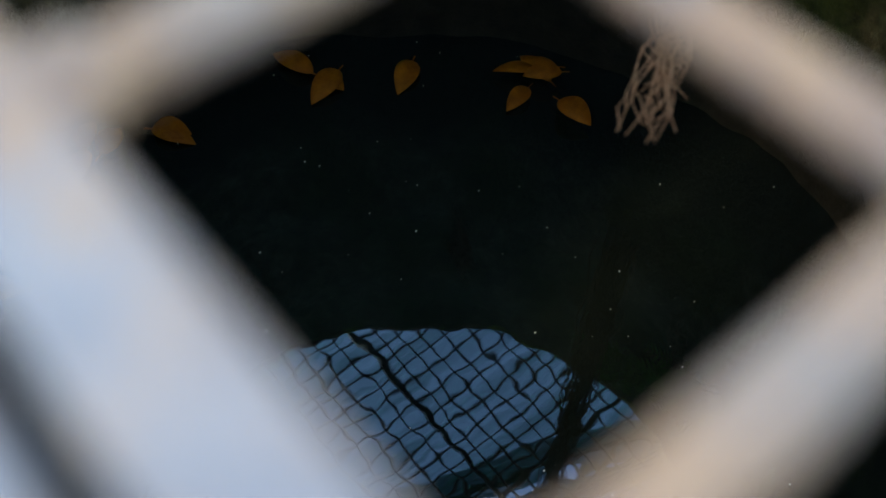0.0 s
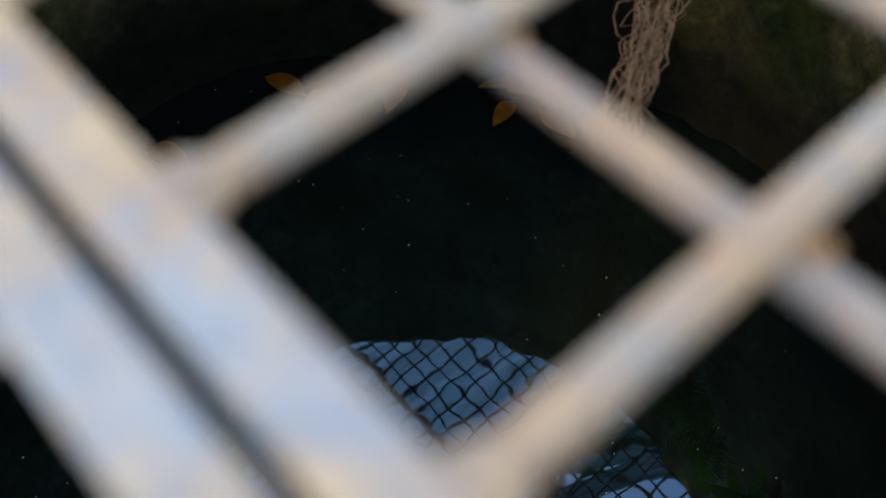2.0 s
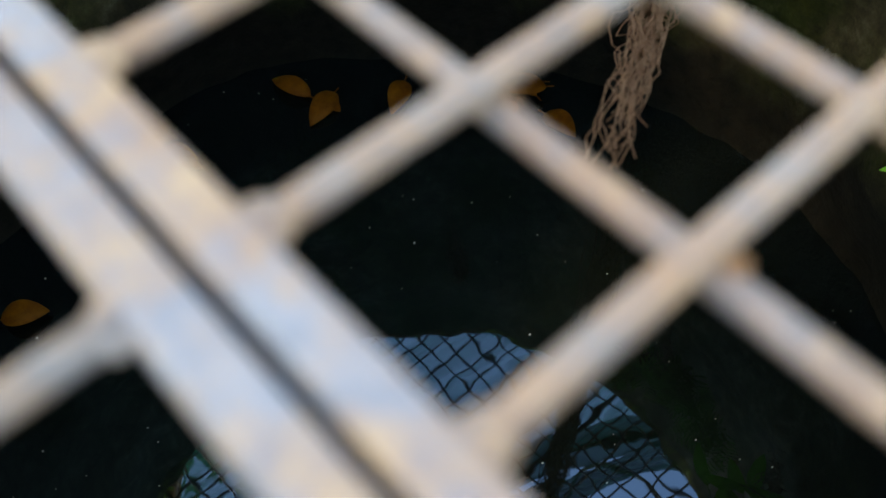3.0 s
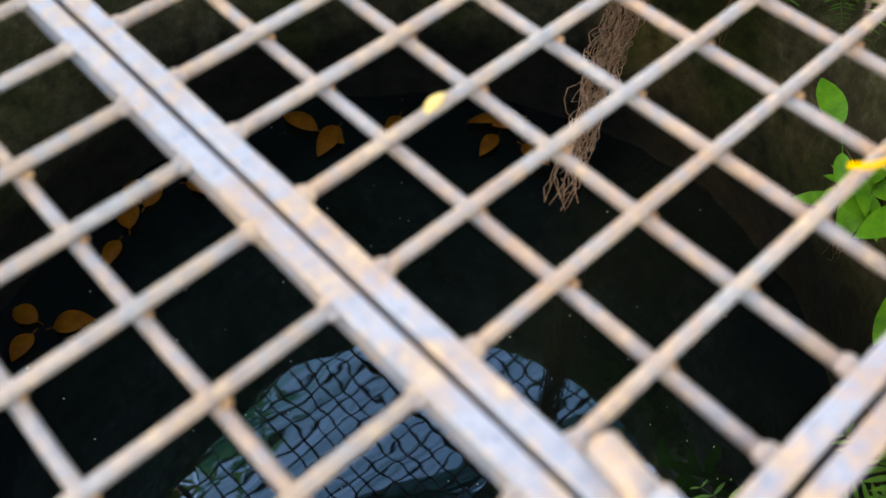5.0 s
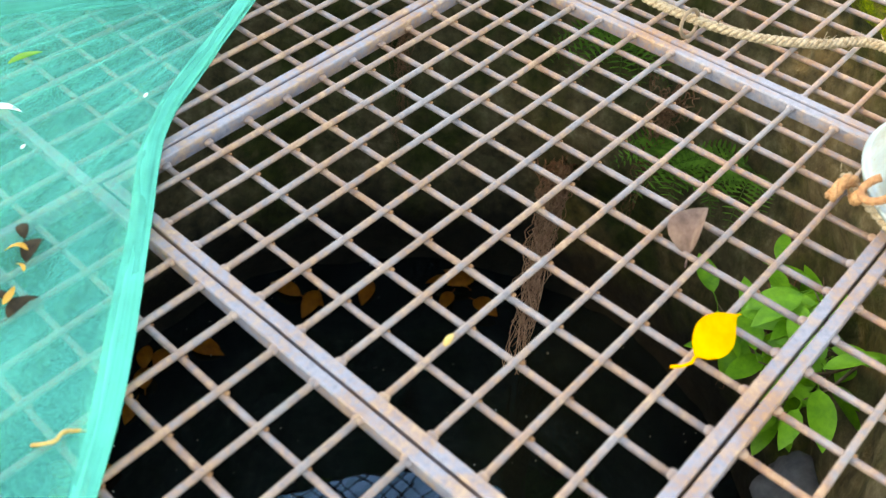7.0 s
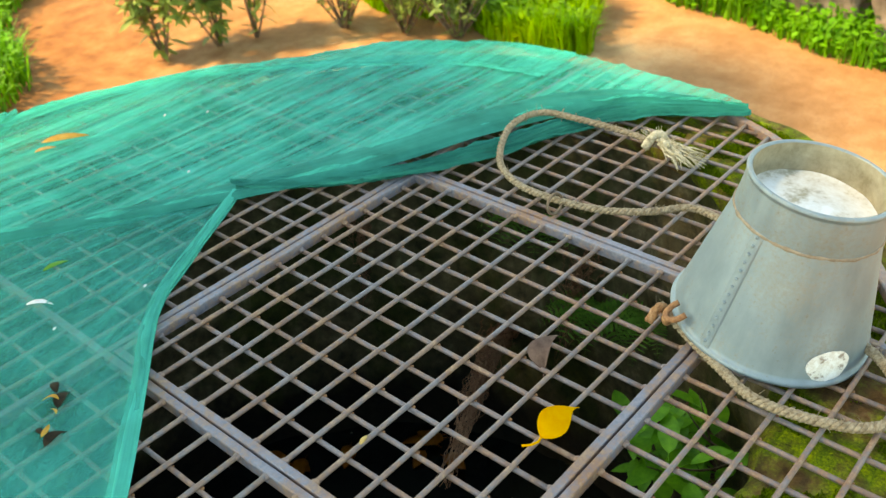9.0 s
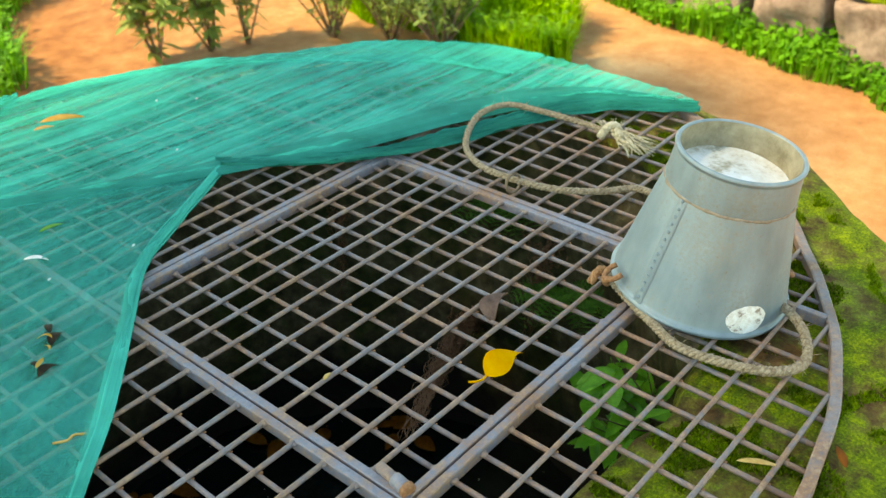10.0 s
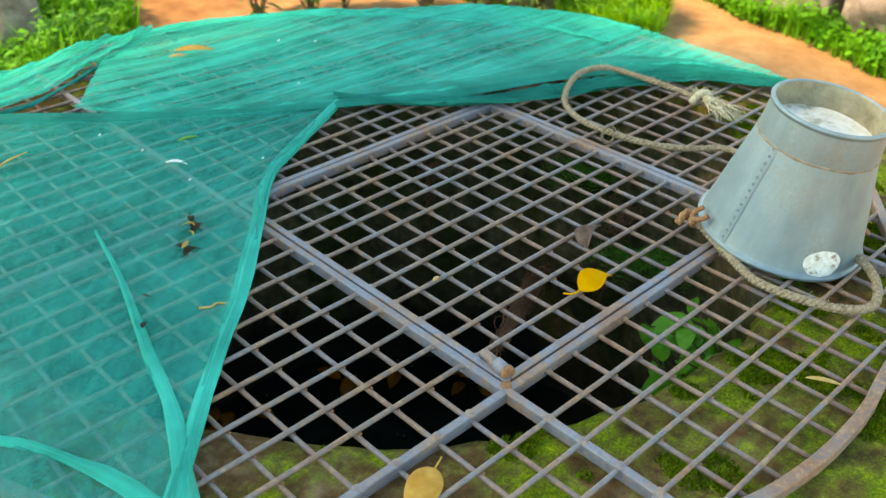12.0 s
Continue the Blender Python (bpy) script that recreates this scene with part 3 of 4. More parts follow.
def fold_band(net, pts, width, seed, mat=NET_HEM):
    """A flat doubled fold of net lying along a line; width(s) in metres."""
    n, m = 180, 9
    c = resample(pts, n)
    bm = bmesh.new()
    uv = bm.loops.layers.uv.new("cloth")
    rows = []
    for k, p in enumerate(c):
        s = k / (n - 1)
        d = (c[min(k + 1, n - 1)] - c[max(k - 1, 0)]).normalized()
        side = Vector((-d.y, d.x, 0))
        w = width(s) * (1 + 0.3 * noise.noise((s * 7, seed, 0)))
        row = []
        for j in range(m):
            v = j / (m - 1)
            q = p * CELL + side * (v * 2 - 0.6) * w
            crease = 0.006 * max(0, math.sin(v * math.pi)) ** 0.5 + 0.0035 * noise.noise((s * 3, v * 5, seed)) + 0.002 * noise.noise((s * 14, v * 8, seed))
            row.append(bm.verts.new((q.x, q.y, net_height(q.x, q.y, 0.0095 + crease))))
        rows.append(row)
    for k in range(n - 1):
        for j in range(m - 1):
            f = bm.faces.new((rows[k][j], rows[k + 1][j], rows[k + 1][j + 1], rows[k][j + 1]))
            for loop, (a, b) in zip(f.loops, ((k, j), (k + 1, j), (k + 1, j + 1), (k, j + 1))):
                loop[uv].uv = (a / n, b / m * 0.3)
    part("fold", bm, mat, net)


def build_net():
    net = empty("shade_net", (0, 0, 0))
    tagged(net, "crumpled green shade net spread over half the grille", "net")
    left = [(-10.2, -0.8), (-7.43, 1.95), (-5.04, 4.5), (-2.75, 6.75), (-0.7, 9.1), (1.4, 11.5), (3.4, 12.8), (6.6, 14.6)]
    part("lower_sheet", build_net_sheet(left, arc(212, 134, 17.9) + [(-3.36, 21.3), (-0.3, 18.95), (2.94, 16.7), (6.9, 14.9)], 260, 150, 0.0, 0.0055, 7, 1, (7.2, 14.4)), NET_THIN, net)
    far = [(-1.0, 20.3), (0.6, 18.5), (2.94, 16.65), (6.1, 14.7), (8.3, 13.5), (10.8, 12.3), (15.2, 10.7), (18.7, 8.7), (20.2, 6.5), (21.1, 4.3)]
    part("upper_sheet", build_net_sheet(far, arc(92, -20, 17.9), 280, 170, 0.003, 0.0075, 8, 9, lay=radians(-4)), NET, net)
    mid = [(6.6, 14.6), (8.6, 12.45), (10.7, 10.7), (13.4, 9.2), (15.5, 8.4), (18.1, 7.0), (20.7, 4.0)]
    back = [(6.8, 15.2), (9.0, 13.2), (11.35, 11.35), (14.2, 10.1), (16.6, 9.25), (19.3, 7.9), (21.2, 4.5)]
    edge, inner = arc(90, 6, 17.95), arc(90, 6, 15.0)
    part("folded_edge", build_net_sheet(inner, edge, 240, 50, 0.003, 0.007, 4, 23), NET, net)
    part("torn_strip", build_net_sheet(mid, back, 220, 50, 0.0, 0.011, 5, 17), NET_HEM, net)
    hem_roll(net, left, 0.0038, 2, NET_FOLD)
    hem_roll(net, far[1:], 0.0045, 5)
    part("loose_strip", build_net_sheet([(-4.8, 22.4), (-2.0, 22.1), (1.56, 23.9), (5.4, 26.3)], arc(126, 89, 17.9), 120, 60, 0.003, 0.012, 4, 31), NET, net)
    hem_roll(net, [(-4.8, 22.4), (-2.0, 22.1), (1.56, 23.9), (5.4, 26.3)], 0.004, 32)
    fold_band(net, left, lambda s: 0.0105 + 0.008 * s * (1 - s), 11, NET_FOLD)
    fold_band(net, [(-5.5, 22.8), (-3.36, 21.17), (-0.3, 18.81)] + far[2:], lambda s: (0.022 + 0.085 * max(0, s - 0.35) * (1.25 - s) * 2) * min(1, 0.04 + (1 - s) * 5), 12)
    fold_band(net, [(-4.3, 12.0), (-4.9, 9.4), (-5.96, 5.94), (-6.48, 4.1), (-7.57, 1.7), (-8.3, 0.4)], lambda s: 0.0025 + 0.0135 * s, 13, NET_FOLD)
    fold_band(net, [(-12.0, 8.6), (-9.57, 5.56), (-8.9, 4.4), (-8.4, 3.0), (-8.0, 1.2)], lambda s: 0.010 + 0.003 * math.sin(9 * s), 14, NET_FOLD)
    return net


build_net()


# ---- bucket, upside down on the grille ----
def lathe(bm, prof, n=72, mat=0):
    prev = None
    for r, z in prof:
        row = [bm.verts.new((r * math.cos(2 * math.pi * k / n), r * math.sin(2 * math.pi * k / n), z)) for k in range(n)]
        if prev:
            for k in range(n):
                f = bm.faces.new((prev[k], prev[(k + 1) % n], row[(k + 1) % n], row[k]))
                f.material_index = mat
        prev = row
    return prev


def build_bucket():
    bk = empty("bucket")
    tagged(bk, "worn galvanised tin bucket standing upside down on the grille", "bucket")
    rb, rt, h = 0.143, 0.091, 0.254
    hs = 0.196                     # the shoulder, where the foot ring begins

    def rad(z):
        return rb + (rt + 0.008 - rb) * z / hs if z < hs else rt + 0.006 * (h - z) / (h - hs)

    bm = bmesh.new()
    prof = [(rb - 0.006, 0.004)] + [(rb - 0.003 + 0.005 * math.sin(a), 0.005 + 0.005 * (1 - math.cos(a))) for a in np.linspace(0.2, math.pi, 7)]
    prof += [(rad(z), z) for z in np.linspace(0.02, hs - 0.004, 10)]
    lathe(bm, prof)
    lathe(bm, [(rb - 0.006, 0.004)] + [(rad(z) - 0.003, z) for z in np.linspace(0.02, hs, 6)] + [(0.0005, hs + 0.001)])
    for v in bm.verts:
        v.co += v.normal * 0 + Vector((1, 1, 0)) * 0.0012 * noise.noise(v.co * 16)
    part("body", bm, GALV, bk)
    bm = bmesh.new()
    prof = [(rad(hs) + 0.0015, hs - 0.006), (rad(hs) + 0.002, hs), (rt + 0.004, h - 0.012)]
    prof += [(rt + 0.003 + 0.004 * math.cos(a), h - 0.004 + 0.004 * math.sin(a)) for a in np.linspace(-1.4, 3.0, 9)]
    lathe(bm, prof)
    foot = part("foot_ring", bm, GALV, bk)
    bm = bmesh.new()
    lathe(bm, [(rt - 0.001, h - 0.002), (rt - 0.003, h - 0.02), (rt - 0.006, h - 0.046)])
    part("inner_face", bm, OLIVE, foot, "dull olive-brown inner face")
    bm = bmesh.new()
    lathe(bm, [(rt - 0.003, h - 0.042), (rt - 0.012, h - 0.045), (rt - 0.05, h - 0.042), (0.0008, h - 0.039)])
    for v in bm.verts:
        v.co.z += 0.002 * noise.noise(v.co * 30)
    part("base_plate", bm, SHINY, bk, "shiny scratched recessed base plate")
    # rust-brown solder line at the shoulder
    bm = bmesh.new()
    n = 140
    tube(bm, [((rad(hs) + 0.0012) * math.cos(2 * math.pi * k / n), (rad(hs) + 0.0012) * math.sin(2 * math.pi * k / n), hs - 0.004 + 0.0015 * noise.noise((k * 0.2, 0, 0))) for k in range(n + 1)],
         [0.0030 + 0.0022 * noise.noise((k * 0.35, 4, 0)) for k in range(n + 1)], 6)
    part("solder_line", bm, SOLDER, bk, "brown solder line")
    # riveted seam down the side
    for sa in (radians(164), radians(-16)):
        c, s = math.cos(sa), math.sin(sa)
        bm = bmesh.new()
        lo, hi_ = 0.012, hs
        side = Vector((-s, c, 0))
        vs = []
        for k in range(12):
            z = lo + (hi_ - lo) * k / 11
            p = Vector((c, s, 0)) * (rad(z) + 0.0018) + Vector((0, 0, z))
            vs.append((bm.verts.new(p - side * 0.007), bm.verts.new(p + side * 0.007), bm.verts.new(p + side * 0.0085 - Vector((c, s, 0)) * 0.002), bm.verts.new(p - side * 0.0085 - Vector((c, s, 0)) * 0.002)))
        for a, b in zip(vs, vs[1:]):
            bm.faces.new((a[0], a[1], b[1], b[0]))
            bm.faces.new((a[1], a[2], b[2], b[1]))
            bm.faces.new((a[3], a[0], b[0], b[3]))
        seam = part("seam", bm, GALV, bk)
        for k in range(14):
            z = lo + 0.012 + (hi_ - lo - 0.018) * k / 13
            share("rivet", RIVET, seam, Matrix.Translation(Vector((c, s, 0)) * (rad(z) + 0.003) + Vector((0, 0, z))))
    # whitish patch near the mouth
    bm = bmesh.new()
    pa = radians(236)
    vs = []
    rings = []
    for j in range(5):
        row = []
        for k in range(28):
            a = 2 * math.pi * k / 28
            q = j / 4 * (1 + 0.10 * noise.noise((math.cos(a) * 2, math.sin(a) * 2, 4)))
            z = 0.038 + 0.023 * q * math.sin(a)
            th = pa + 0.034 * q * math.cos(a) / rad(z)
            row.append(bm.verts.new(((rad(z) + 0.0012) * math.cos(th), (rad(z) + 0.0012) * math.sin(th), z)))
        rings.append(row)
    for a, b in zip(rings[1:], rings[2:]):
        for k in range(28):
            bm.faces.new((a[k], a[(k + 1) % 28], b[(k + 1) % 28], b[k]))
    mid = bm.verts.new(((rad(0.038) + 0.0014) * math.cos(pa), (rad(0.038) + 0.0014) * math.sin(pa), 0.038))
    for k in range(28):
        bm.faces.new((mid, rings[1][k], rings[1][(k + 1) % 28]))
    bmesh.ops.delete(bm, geom=rings[0], context="VERTS")
    bmesh.ops.recalc_face_normals(bm, faces=bm.faces)
    part("patch", bm, PATCH, bk, "round whitish patch with brown scuffs")
    # two ears with rusty wire at the mouth
    for sa in (radians(140), radians(-40)):
        bm = bmesh.new()
        c, s = math.cos(sa), math.sin(sa)
        pts = [Vector((c * (rb + 0.004 + 0.016 * math.sin(t)), s * (rb + 0.004 + 0.016 * math.sin(t)), 0.030)) + Vector((-s, c, 0)) * 0.014 * math.cos(t) + Vector((0, 0, -0.012 * math.sin(t))) for t in np.linspace(-0.3, math.pi + 0.3, 14)]
        tube(bm, pts, 0.0045, 8)
        part("ear", bm, RUST, bk, "rusty wire ear")
    axis = (u(10.64, -1.76, 0.268) - u(10.48, -1.18, 0.012))
    tilt = Vector((0, 0, 1)).rotation_difference(axis).to_matrix().to_4x4()
    bk.matrix_basis = Matrix.Translation(u(10.48, -1.18, 0.0125)) @ tilt
    return bk


OLIVE = mat_plain("dull_olive_tin", (0.20, 0.16, 0.09), (0.40, 0.34, 0.23), 40, 0.55, 0.5)
RUSTY_ROPE = mat_plain("rust_stained_rope", (0.22, 0.09, 0.035), (0.50, 0.27, 0.14), 150, 0.95, 0.2)
SOLDER = mat_plain("brown_solder", (0.18, 0.13, 0.09), (0.36, 0.28, 0.20), 90, 0.7)
def mat_patch():
    m, n, l, b = material("scuffed_white_patch", (0.85, 0.83, 0.8), 0.6, 0, 0.4)
    big, fine = noise_at(n, l, 38, 4, 0.6), noise_at(n, l, 130, 4, 0.7)
    c = ramp(n, l, fine, [(0.35, (0.70, 0.64, 0.56)), (0.6, (0.88, 0.87, 0.84))])
    l.new(mix(n, l, ramp(n, l, mix(n, l, 0.35, big, fine), [(0.53, (0, 0, 0)), (0.6, (0.85,) * 3)]), c, (0.24, 0.15, 0.09)), b.inputs["Base Color"])
    return m


PATCH = mat_patch()
RIVET = blob_mesh("rivet", 0.0027, GALV, 0.9, 2)
build_bucket()


# ---- rope ----
def rope_strands(bm, line, r, turns, mat=0):
    """Three strands twisted round a line."""
    for s in range(3):
        pts = []
        for k, p in enumerate(line):
            d = (line[min(k + 1, len(line) - 1)] - line[max(k - 1, 0)]).normalized()
            side = d.cross(Vector((0, 0, 1))).normalized()
            other = side.cross(d)
            a = turns * 2 * math.pi * k / len(line) + s * 2 * math.pi / 3
            pts.append(p + (side * math.cos(a) + other * math.sin(a)) * r * 0.5)
        tube(bm, pts, [r * 0.56 * (1 + 0.12 * noise.noise((k * 0.3, s * 5, 0))) for k in range(len(line))], 7, mat)


def fuzz(bm, line, r, count):
    """Loose fibres standing off a rope."""
    for k in range(count):
        p = random.choice(line)
        d = Vector((random.uniform(-1, 1), random.uniform(-1, 1), random.uniform(-0.3, 1))).normalized()
        e = p + d * r + Vector((random.uniform(-1, 1), random.uniform(-1, 1), random.uniform(-0.5, 1))) * 0.010
        tube(bm, [p + d * r * 0.8, e], [0.0007, 0.0003], 3)


def build_rope():
    rp = empty("rope")
    tagged(rp, "twisted coir rope with a frayed knotted end looped on the grille", "rope")
    z = 0.02
    loop = spline([u(12.6, 0.4, 0.05), u(13.6, 1.6, 0.035), u(14.0, 2.9, 0.026), u(13.3, 3.8, z), u(12.55, 5.0, z), u(12.15, 6.5, z + 0.004), u(12.3, 8.0, z + 0.004),
                   u(13.2, 9.3, 0.026), u(15.0, 10.2, 0.036), u(16.3, 9.9, 0.04), u(16.8, 8.7, 0.034), u(17.1, 6.9, 0.026), u(17.0, 5.7, 0.024)], 420)
    bm = bmesh.new()
    rope_strands(bm, loop, 0.0068, 40)
    fuzz(bm, loop, 0.0084, 240)
    part("rope_length", bm, ROPE, rp)
    front = spline([p + u(0.14, 0.40) for p in (u(9.2, 0.9, 0.03), u(8.55, -0.3, 0.026), u(8.1, -1.3, 0.02), u(7.65, -2.3, z), u(7.75, -3.4, z), u(8.15, -4.45, z), u(8.9, -4.95, z),
                    u(9.85, -4.6, z + 0.004), u(10.5, -3.95, 0.026), u(10.9, -3.3, 0.02))], 300)
    bm = bmesh.new()
    rope_strands(bm, front, 0.0074, 24)
    fuzz(bm, front, 0.0088, 160)
    part("rope_length", bm, ROPE, rp)
    # knot and frayed tail
    bm = bmesh.new()
    c = u(17.0, 5.6, 0.03)
    knot = [c + Vector((0.017 * math.cos(t * 2), 0.022 * math.sin(t), 0.010 * math.sin(t * 3))) for t in np.linspace(0, 2 * math.pi, 60)]
    rope_strands(bm, knot, 0.009, 6)
    part("knot", bm, ROPE_END, rp, "thick pale knot")
    bm = bmesh.new()
    for k in range(46):
        a = random.uniform(-0.5, 0.5)
        d = (u(16.7, 3.9) - u(17.0, 5.6)).normalized()
        d = Matrix.Rotation(a, 3, "Z") @ d
        n = random.uniform(0.05, 0.105)
        pts = [c + Vector((random.uniform(-0.008, 0.008), random.uniform(-0.008, 0.008), random.uniform(-0.006, 0.008))) + d * n * t + Vector((random.uniform(-0.004, 0.004), random.uniform(-0.004, 0.004), -0.012 * t * t)) for t in (0, 0.35, 0.7, 1)]
        tube(bm, pts, [0.0024, 0.0022, 0.0016, 0.0006], 5)
    for k in range(30):
        a = random.uniform(0, 6.28)
        p = c + Vector((0.02 * math.cos(a), 0.025 * math.sin(a), random.uniform(0, 0.012)))
        tube(bm, [p, p + Vector((math.cos(a), math.sin(a), random.uniform(0.2, 1))) * random.uniform(0.008, 0.02)], [0.0009, 0.0003], 4)
    tagged(part("frayed_tail", bm, ROPE_END, rp, "frayed pale rope end"), kind="stuff")
    bm = bmesh.new()
    c = u(9.0, 1.05, 0.030)
    rope_strands(bm, [c + Vector((0.012 * math.cos(t * 2), 0.013 * math.sin(t), 0.009 * math.sin(t * 3))) for t in np.linspace(0, 2 * math.pi, 50)], 0.007, 5)
    fuzz(bm, [c], 0.012, 30)
    part("knot", bm, RUSTY_ROPE, rp, "small rust-stained knot at the bucket's ear")
    # wire ring that holds the rope to the hatch
    bm = bmesh.new()
    o = u(11.85, 6.2, 0.014)
    tube(bm, [o + Vector((0.022 * math.cos(t), 0.004 * math.sin(t), 0.014 + 0.017 * math.sin(t))) for t in np.linspace(0, 2 * math.pi, 24)], 0.0028, 6)
    part("wire_ring", bm, TWIG, rp, "dark wire ring")
    rp.location = u(-0.2, -0.24)
    return rp


build_rope()


# ---- leaves and litter ----
OCHRE = mat_plain("ochre_leaf", (0.58, 0.25, 0.03), (0.76, 0.42, 0.10), 40, 0.7, 0.3, 0.15)
DARK = mat_plain("net_hole_dark", (0.015, 0.012, 0.008), (0.06, 0.04, 0.02), 80, 0.9, 0.2)
MOSS = mat_plain("moss_tufts", (0.06, 0.11, 0.004), (0.22, 0.31, 0.012), 16, 0.95, 0.1, 0.2, 0.0, 0.45)

def leaf_blade(bm, base, direction, up, length, width, curl=0.15, cup=0.2, stem=0.0, mat=0, n=8, point=0.5, bend=0.0):
    """A pointed blade from base along direction; bend: how far its tip sways to one side."""
    d, up = Vector(direction).normalized(), Vector(up).normalized()
    side = d.cross(up).normalized()
    up = side.cross(d)
    p0 = Vector(base)
    if stem:
        tube(bm, [p0 - side * stem * bend * 2.2, p0 + d * stem * 0.35 - side * stem * bend * 0.8, p0 + d * stem * 0.7 + up * 0.05 * stem, p0 + d * stem], [width * 0.020] * 4, 5, mat)
        p0 = p0 + d * stem
    rows = []
    for k in range(n + 1):
        t = k / n
        w = width * 0.5 * max(0.015, 2.02 * t ** 0.72 * (1 - t) ** (0.75 + 0.3 * point))
        c = p0 + d * length * t + up * length * curl * (t - t * t * 1.6) + side * length * bend * t ** 3
        rows.append([bm.verts.new(c - side * w + up * w * cup), bm.verts.new(c), bm.verts.new(c + side * w + up * w * cup)])
    for a, b in zip(rows, rows[1:]):
        for i in (0, 1):
            bm.faces.new((a[i], a[i + 1], b[i + 1], b[i])).material_index = mat


def litter(name, label, category, mat, base, direction, up, length, width, stem=0.0, curl=0.15, cup=0.2, thick=0.0006, point=0.5, bend=0.0):
    bm = bmesh.new()
    leaf_blade(bm, (0, 0, 0), direction, up, length, width, curl, cup, stem, n=16, point=point, bend=bend)
    ob = link_mesh(name, bm, mat)
    ob.location = base
    s = ob.modifiers.new("thickness", "SOLIDIFY")
    s.thickness = thick
    return tagged(ob, label, category)


litter("fallen_leaf", "bright yellow fallen leaf lying on the bars", "leaf", YELLOW, u(3.40, 0.86, 0.011), (1.0, 0.10, 0.14), (0.2, -0.5, 1), 0.082, 0.088, 0.026, 0.26, 0.45, point=3.2, bend=0.24)
litter("fallen_leaf", "curled brown dry leaf caught upright between the bars", "leaf", DRY, u(5.75, 2.2, -0.012), (0.8, 0.35, 0.55), (-0.7, 0.3, 1), 0.062, 0.058, 0.014, 0.5, 1.1)
litter("leaf_scrap_or_hole", "pale dry leaf scrap on a bar", "leaf scrap", DRY_PALE, u(1.35, 3.92, 0.0095), (1, 0.3, 0.1), (0, 0.2, 1), 0.018, 0.012)
litter("fallen_leaf", "ochre dry fallen leaf lying on the bars", "leaf", OCHRE, u(-2.95, -0.9, 0.010), (-0.9, -0.38, -0.03), (0, -0.2, 1), 0.080, 0.066, 0.02)
litter("fallen_leaf", "long yellowed dry leaf lying on the net", "leaf", OCHRE, u(4.4, 22.6, 0.038), (1.0, -0.5, 0.02), (0, -0.4, 1), 0.095, 0.028)
litter("leaf_scrap_or_hole", "small pale leaf scrap on the net", "leaf scrap", DRY_PALE, u(3.9, 22.2, 0.036), (1, -0.2, 0), (0, -0.3, 1), 0.045, 0.016)
litter("leaf_scrap_or_hole", "small white curled leaf scrap on the net", "leaf scrap", WHITE, u(-0.7, 14.4, 0.026), (0.8, -0.6, 0.1), (0, 0, 1), 0.044, 0.016, bend=0.3)
litter("leaf_scrap_or_hole", "small yellow-green leaf lying on the net", "leaf scrap", LEAF, u(0.4, 15.5, 0.026), (1, -0.1, 0.05), (0, 0, 1), 0.045, 0.018)
# Dark blades laid on the net stand in for torn holes in it.
for x, y, a, size in ((-2.35, 9.95, 0.9, 0.040), (-2.05, 10.45, 1.3, 0.030), (-3.2, 9.1, 0.5, 0.036), (-2.9, 9.4, 1.8, 0.022), (-5.6, 6.9, 0.9, 0.018), (-4.7, 8.0, 2.2, 0.012)):
    litter("leaf_scrap_or_hole", "dark scrap standing in for a hole in the net", "leaf scrap", DARK, u(x, y, 0.026), (math.cos(a), math.sin(a), 0.05), (0.2, -0.1, 1), size, size * 0.6, 0.006, 0.3, 0.5, bend=0.3)
for x, y, a, size in ((-2.15, 10.15, 2.0, 0.022), (-3.05, 9.35, 0.2, 0.022), (-2.45, 9.75, 1.2, 0.014)):
    litter("leaf_scrap_or_hole", "torn ochre leaf scrap on the net", "leaf scrap", OCHRE, u(x, y, 0.033), (math.cos(a), math.sin(a), 0.2), (0.4, -0.3, 1), size, size * 0.45, 0, 0.5, 0.6, bend=-0.3)
for x, y in ((1.6, 12.3), (-1.5, 17.4), (6.2, 16.6), (9.4, 19.8), (8.3, 20.9), (-1.0, 15.4), (-0.9, 12.6)):
    litter("leaf_scrap_or_hole", "tiny white fleck on the net", "leaf scrap", WHITE, u(x, y, 0.034), (1, 0.4, 0.1), (0, -0.4, 1), 0.009, 0.005)
litter("leaf_scrap_or_hole", "thin pale leaf strip on the mossy rim", "leaf scrap", DRY_PALE, u(5.1, -4.9, 0.010), (0.55, -0.85, 0), (0, 0, 1), 0.055, 0.014)
litter("leaf_scrap_or_hole", "orange dead leaf on the rim outside the ring", "leaf scrap", ORANGE, u(6.7, -6.7, -0.010), (0.6, 0.6, 0.3), (0, 0, 1), 0.032, 0.018)
bm = bmesh.new()
tube(bm, spline([u(-4.05, 6.85, 0.022), u(-3.8, 6.65, 0.024), u(-3.6, 6.68, 0.024), u(-3.3, 6.40, 0.022)], 14), [0.0019] * 12 + [0.0014, 0.0008], 6)
tagged(link_mesh("twig", bm, DRY_PALE), "thin pale dry twig on the net", "twig")
bm = bmesh.new()
tube(bm, [u(-4.9, 17.6, 0.026), u(-4.3, 17.8, 0.03), u(-3.7, 18.0, 0.028)], [0.0022, 0.0022, 0.001], 6)
tagged(link_mesh("twig", bm, DRY_PALE), "thin pale dry twig on the net", "twig")


# ---- inside the well: floating leaves, roots, ferns and a leafy plant ----
def wall_point(deg, z, inset=0.0):
    a = radians(deg)
    return Vector((CX + (R_IN - inset) * math.cos(a), CY + (R_IN - inset) * math.sin(a), z))


def in_shaft(deg, r):
    a = radians(deg)
    return Vector((CX + r * math.cos(a), CY + r * math.sin(a), WATER + 0.003))


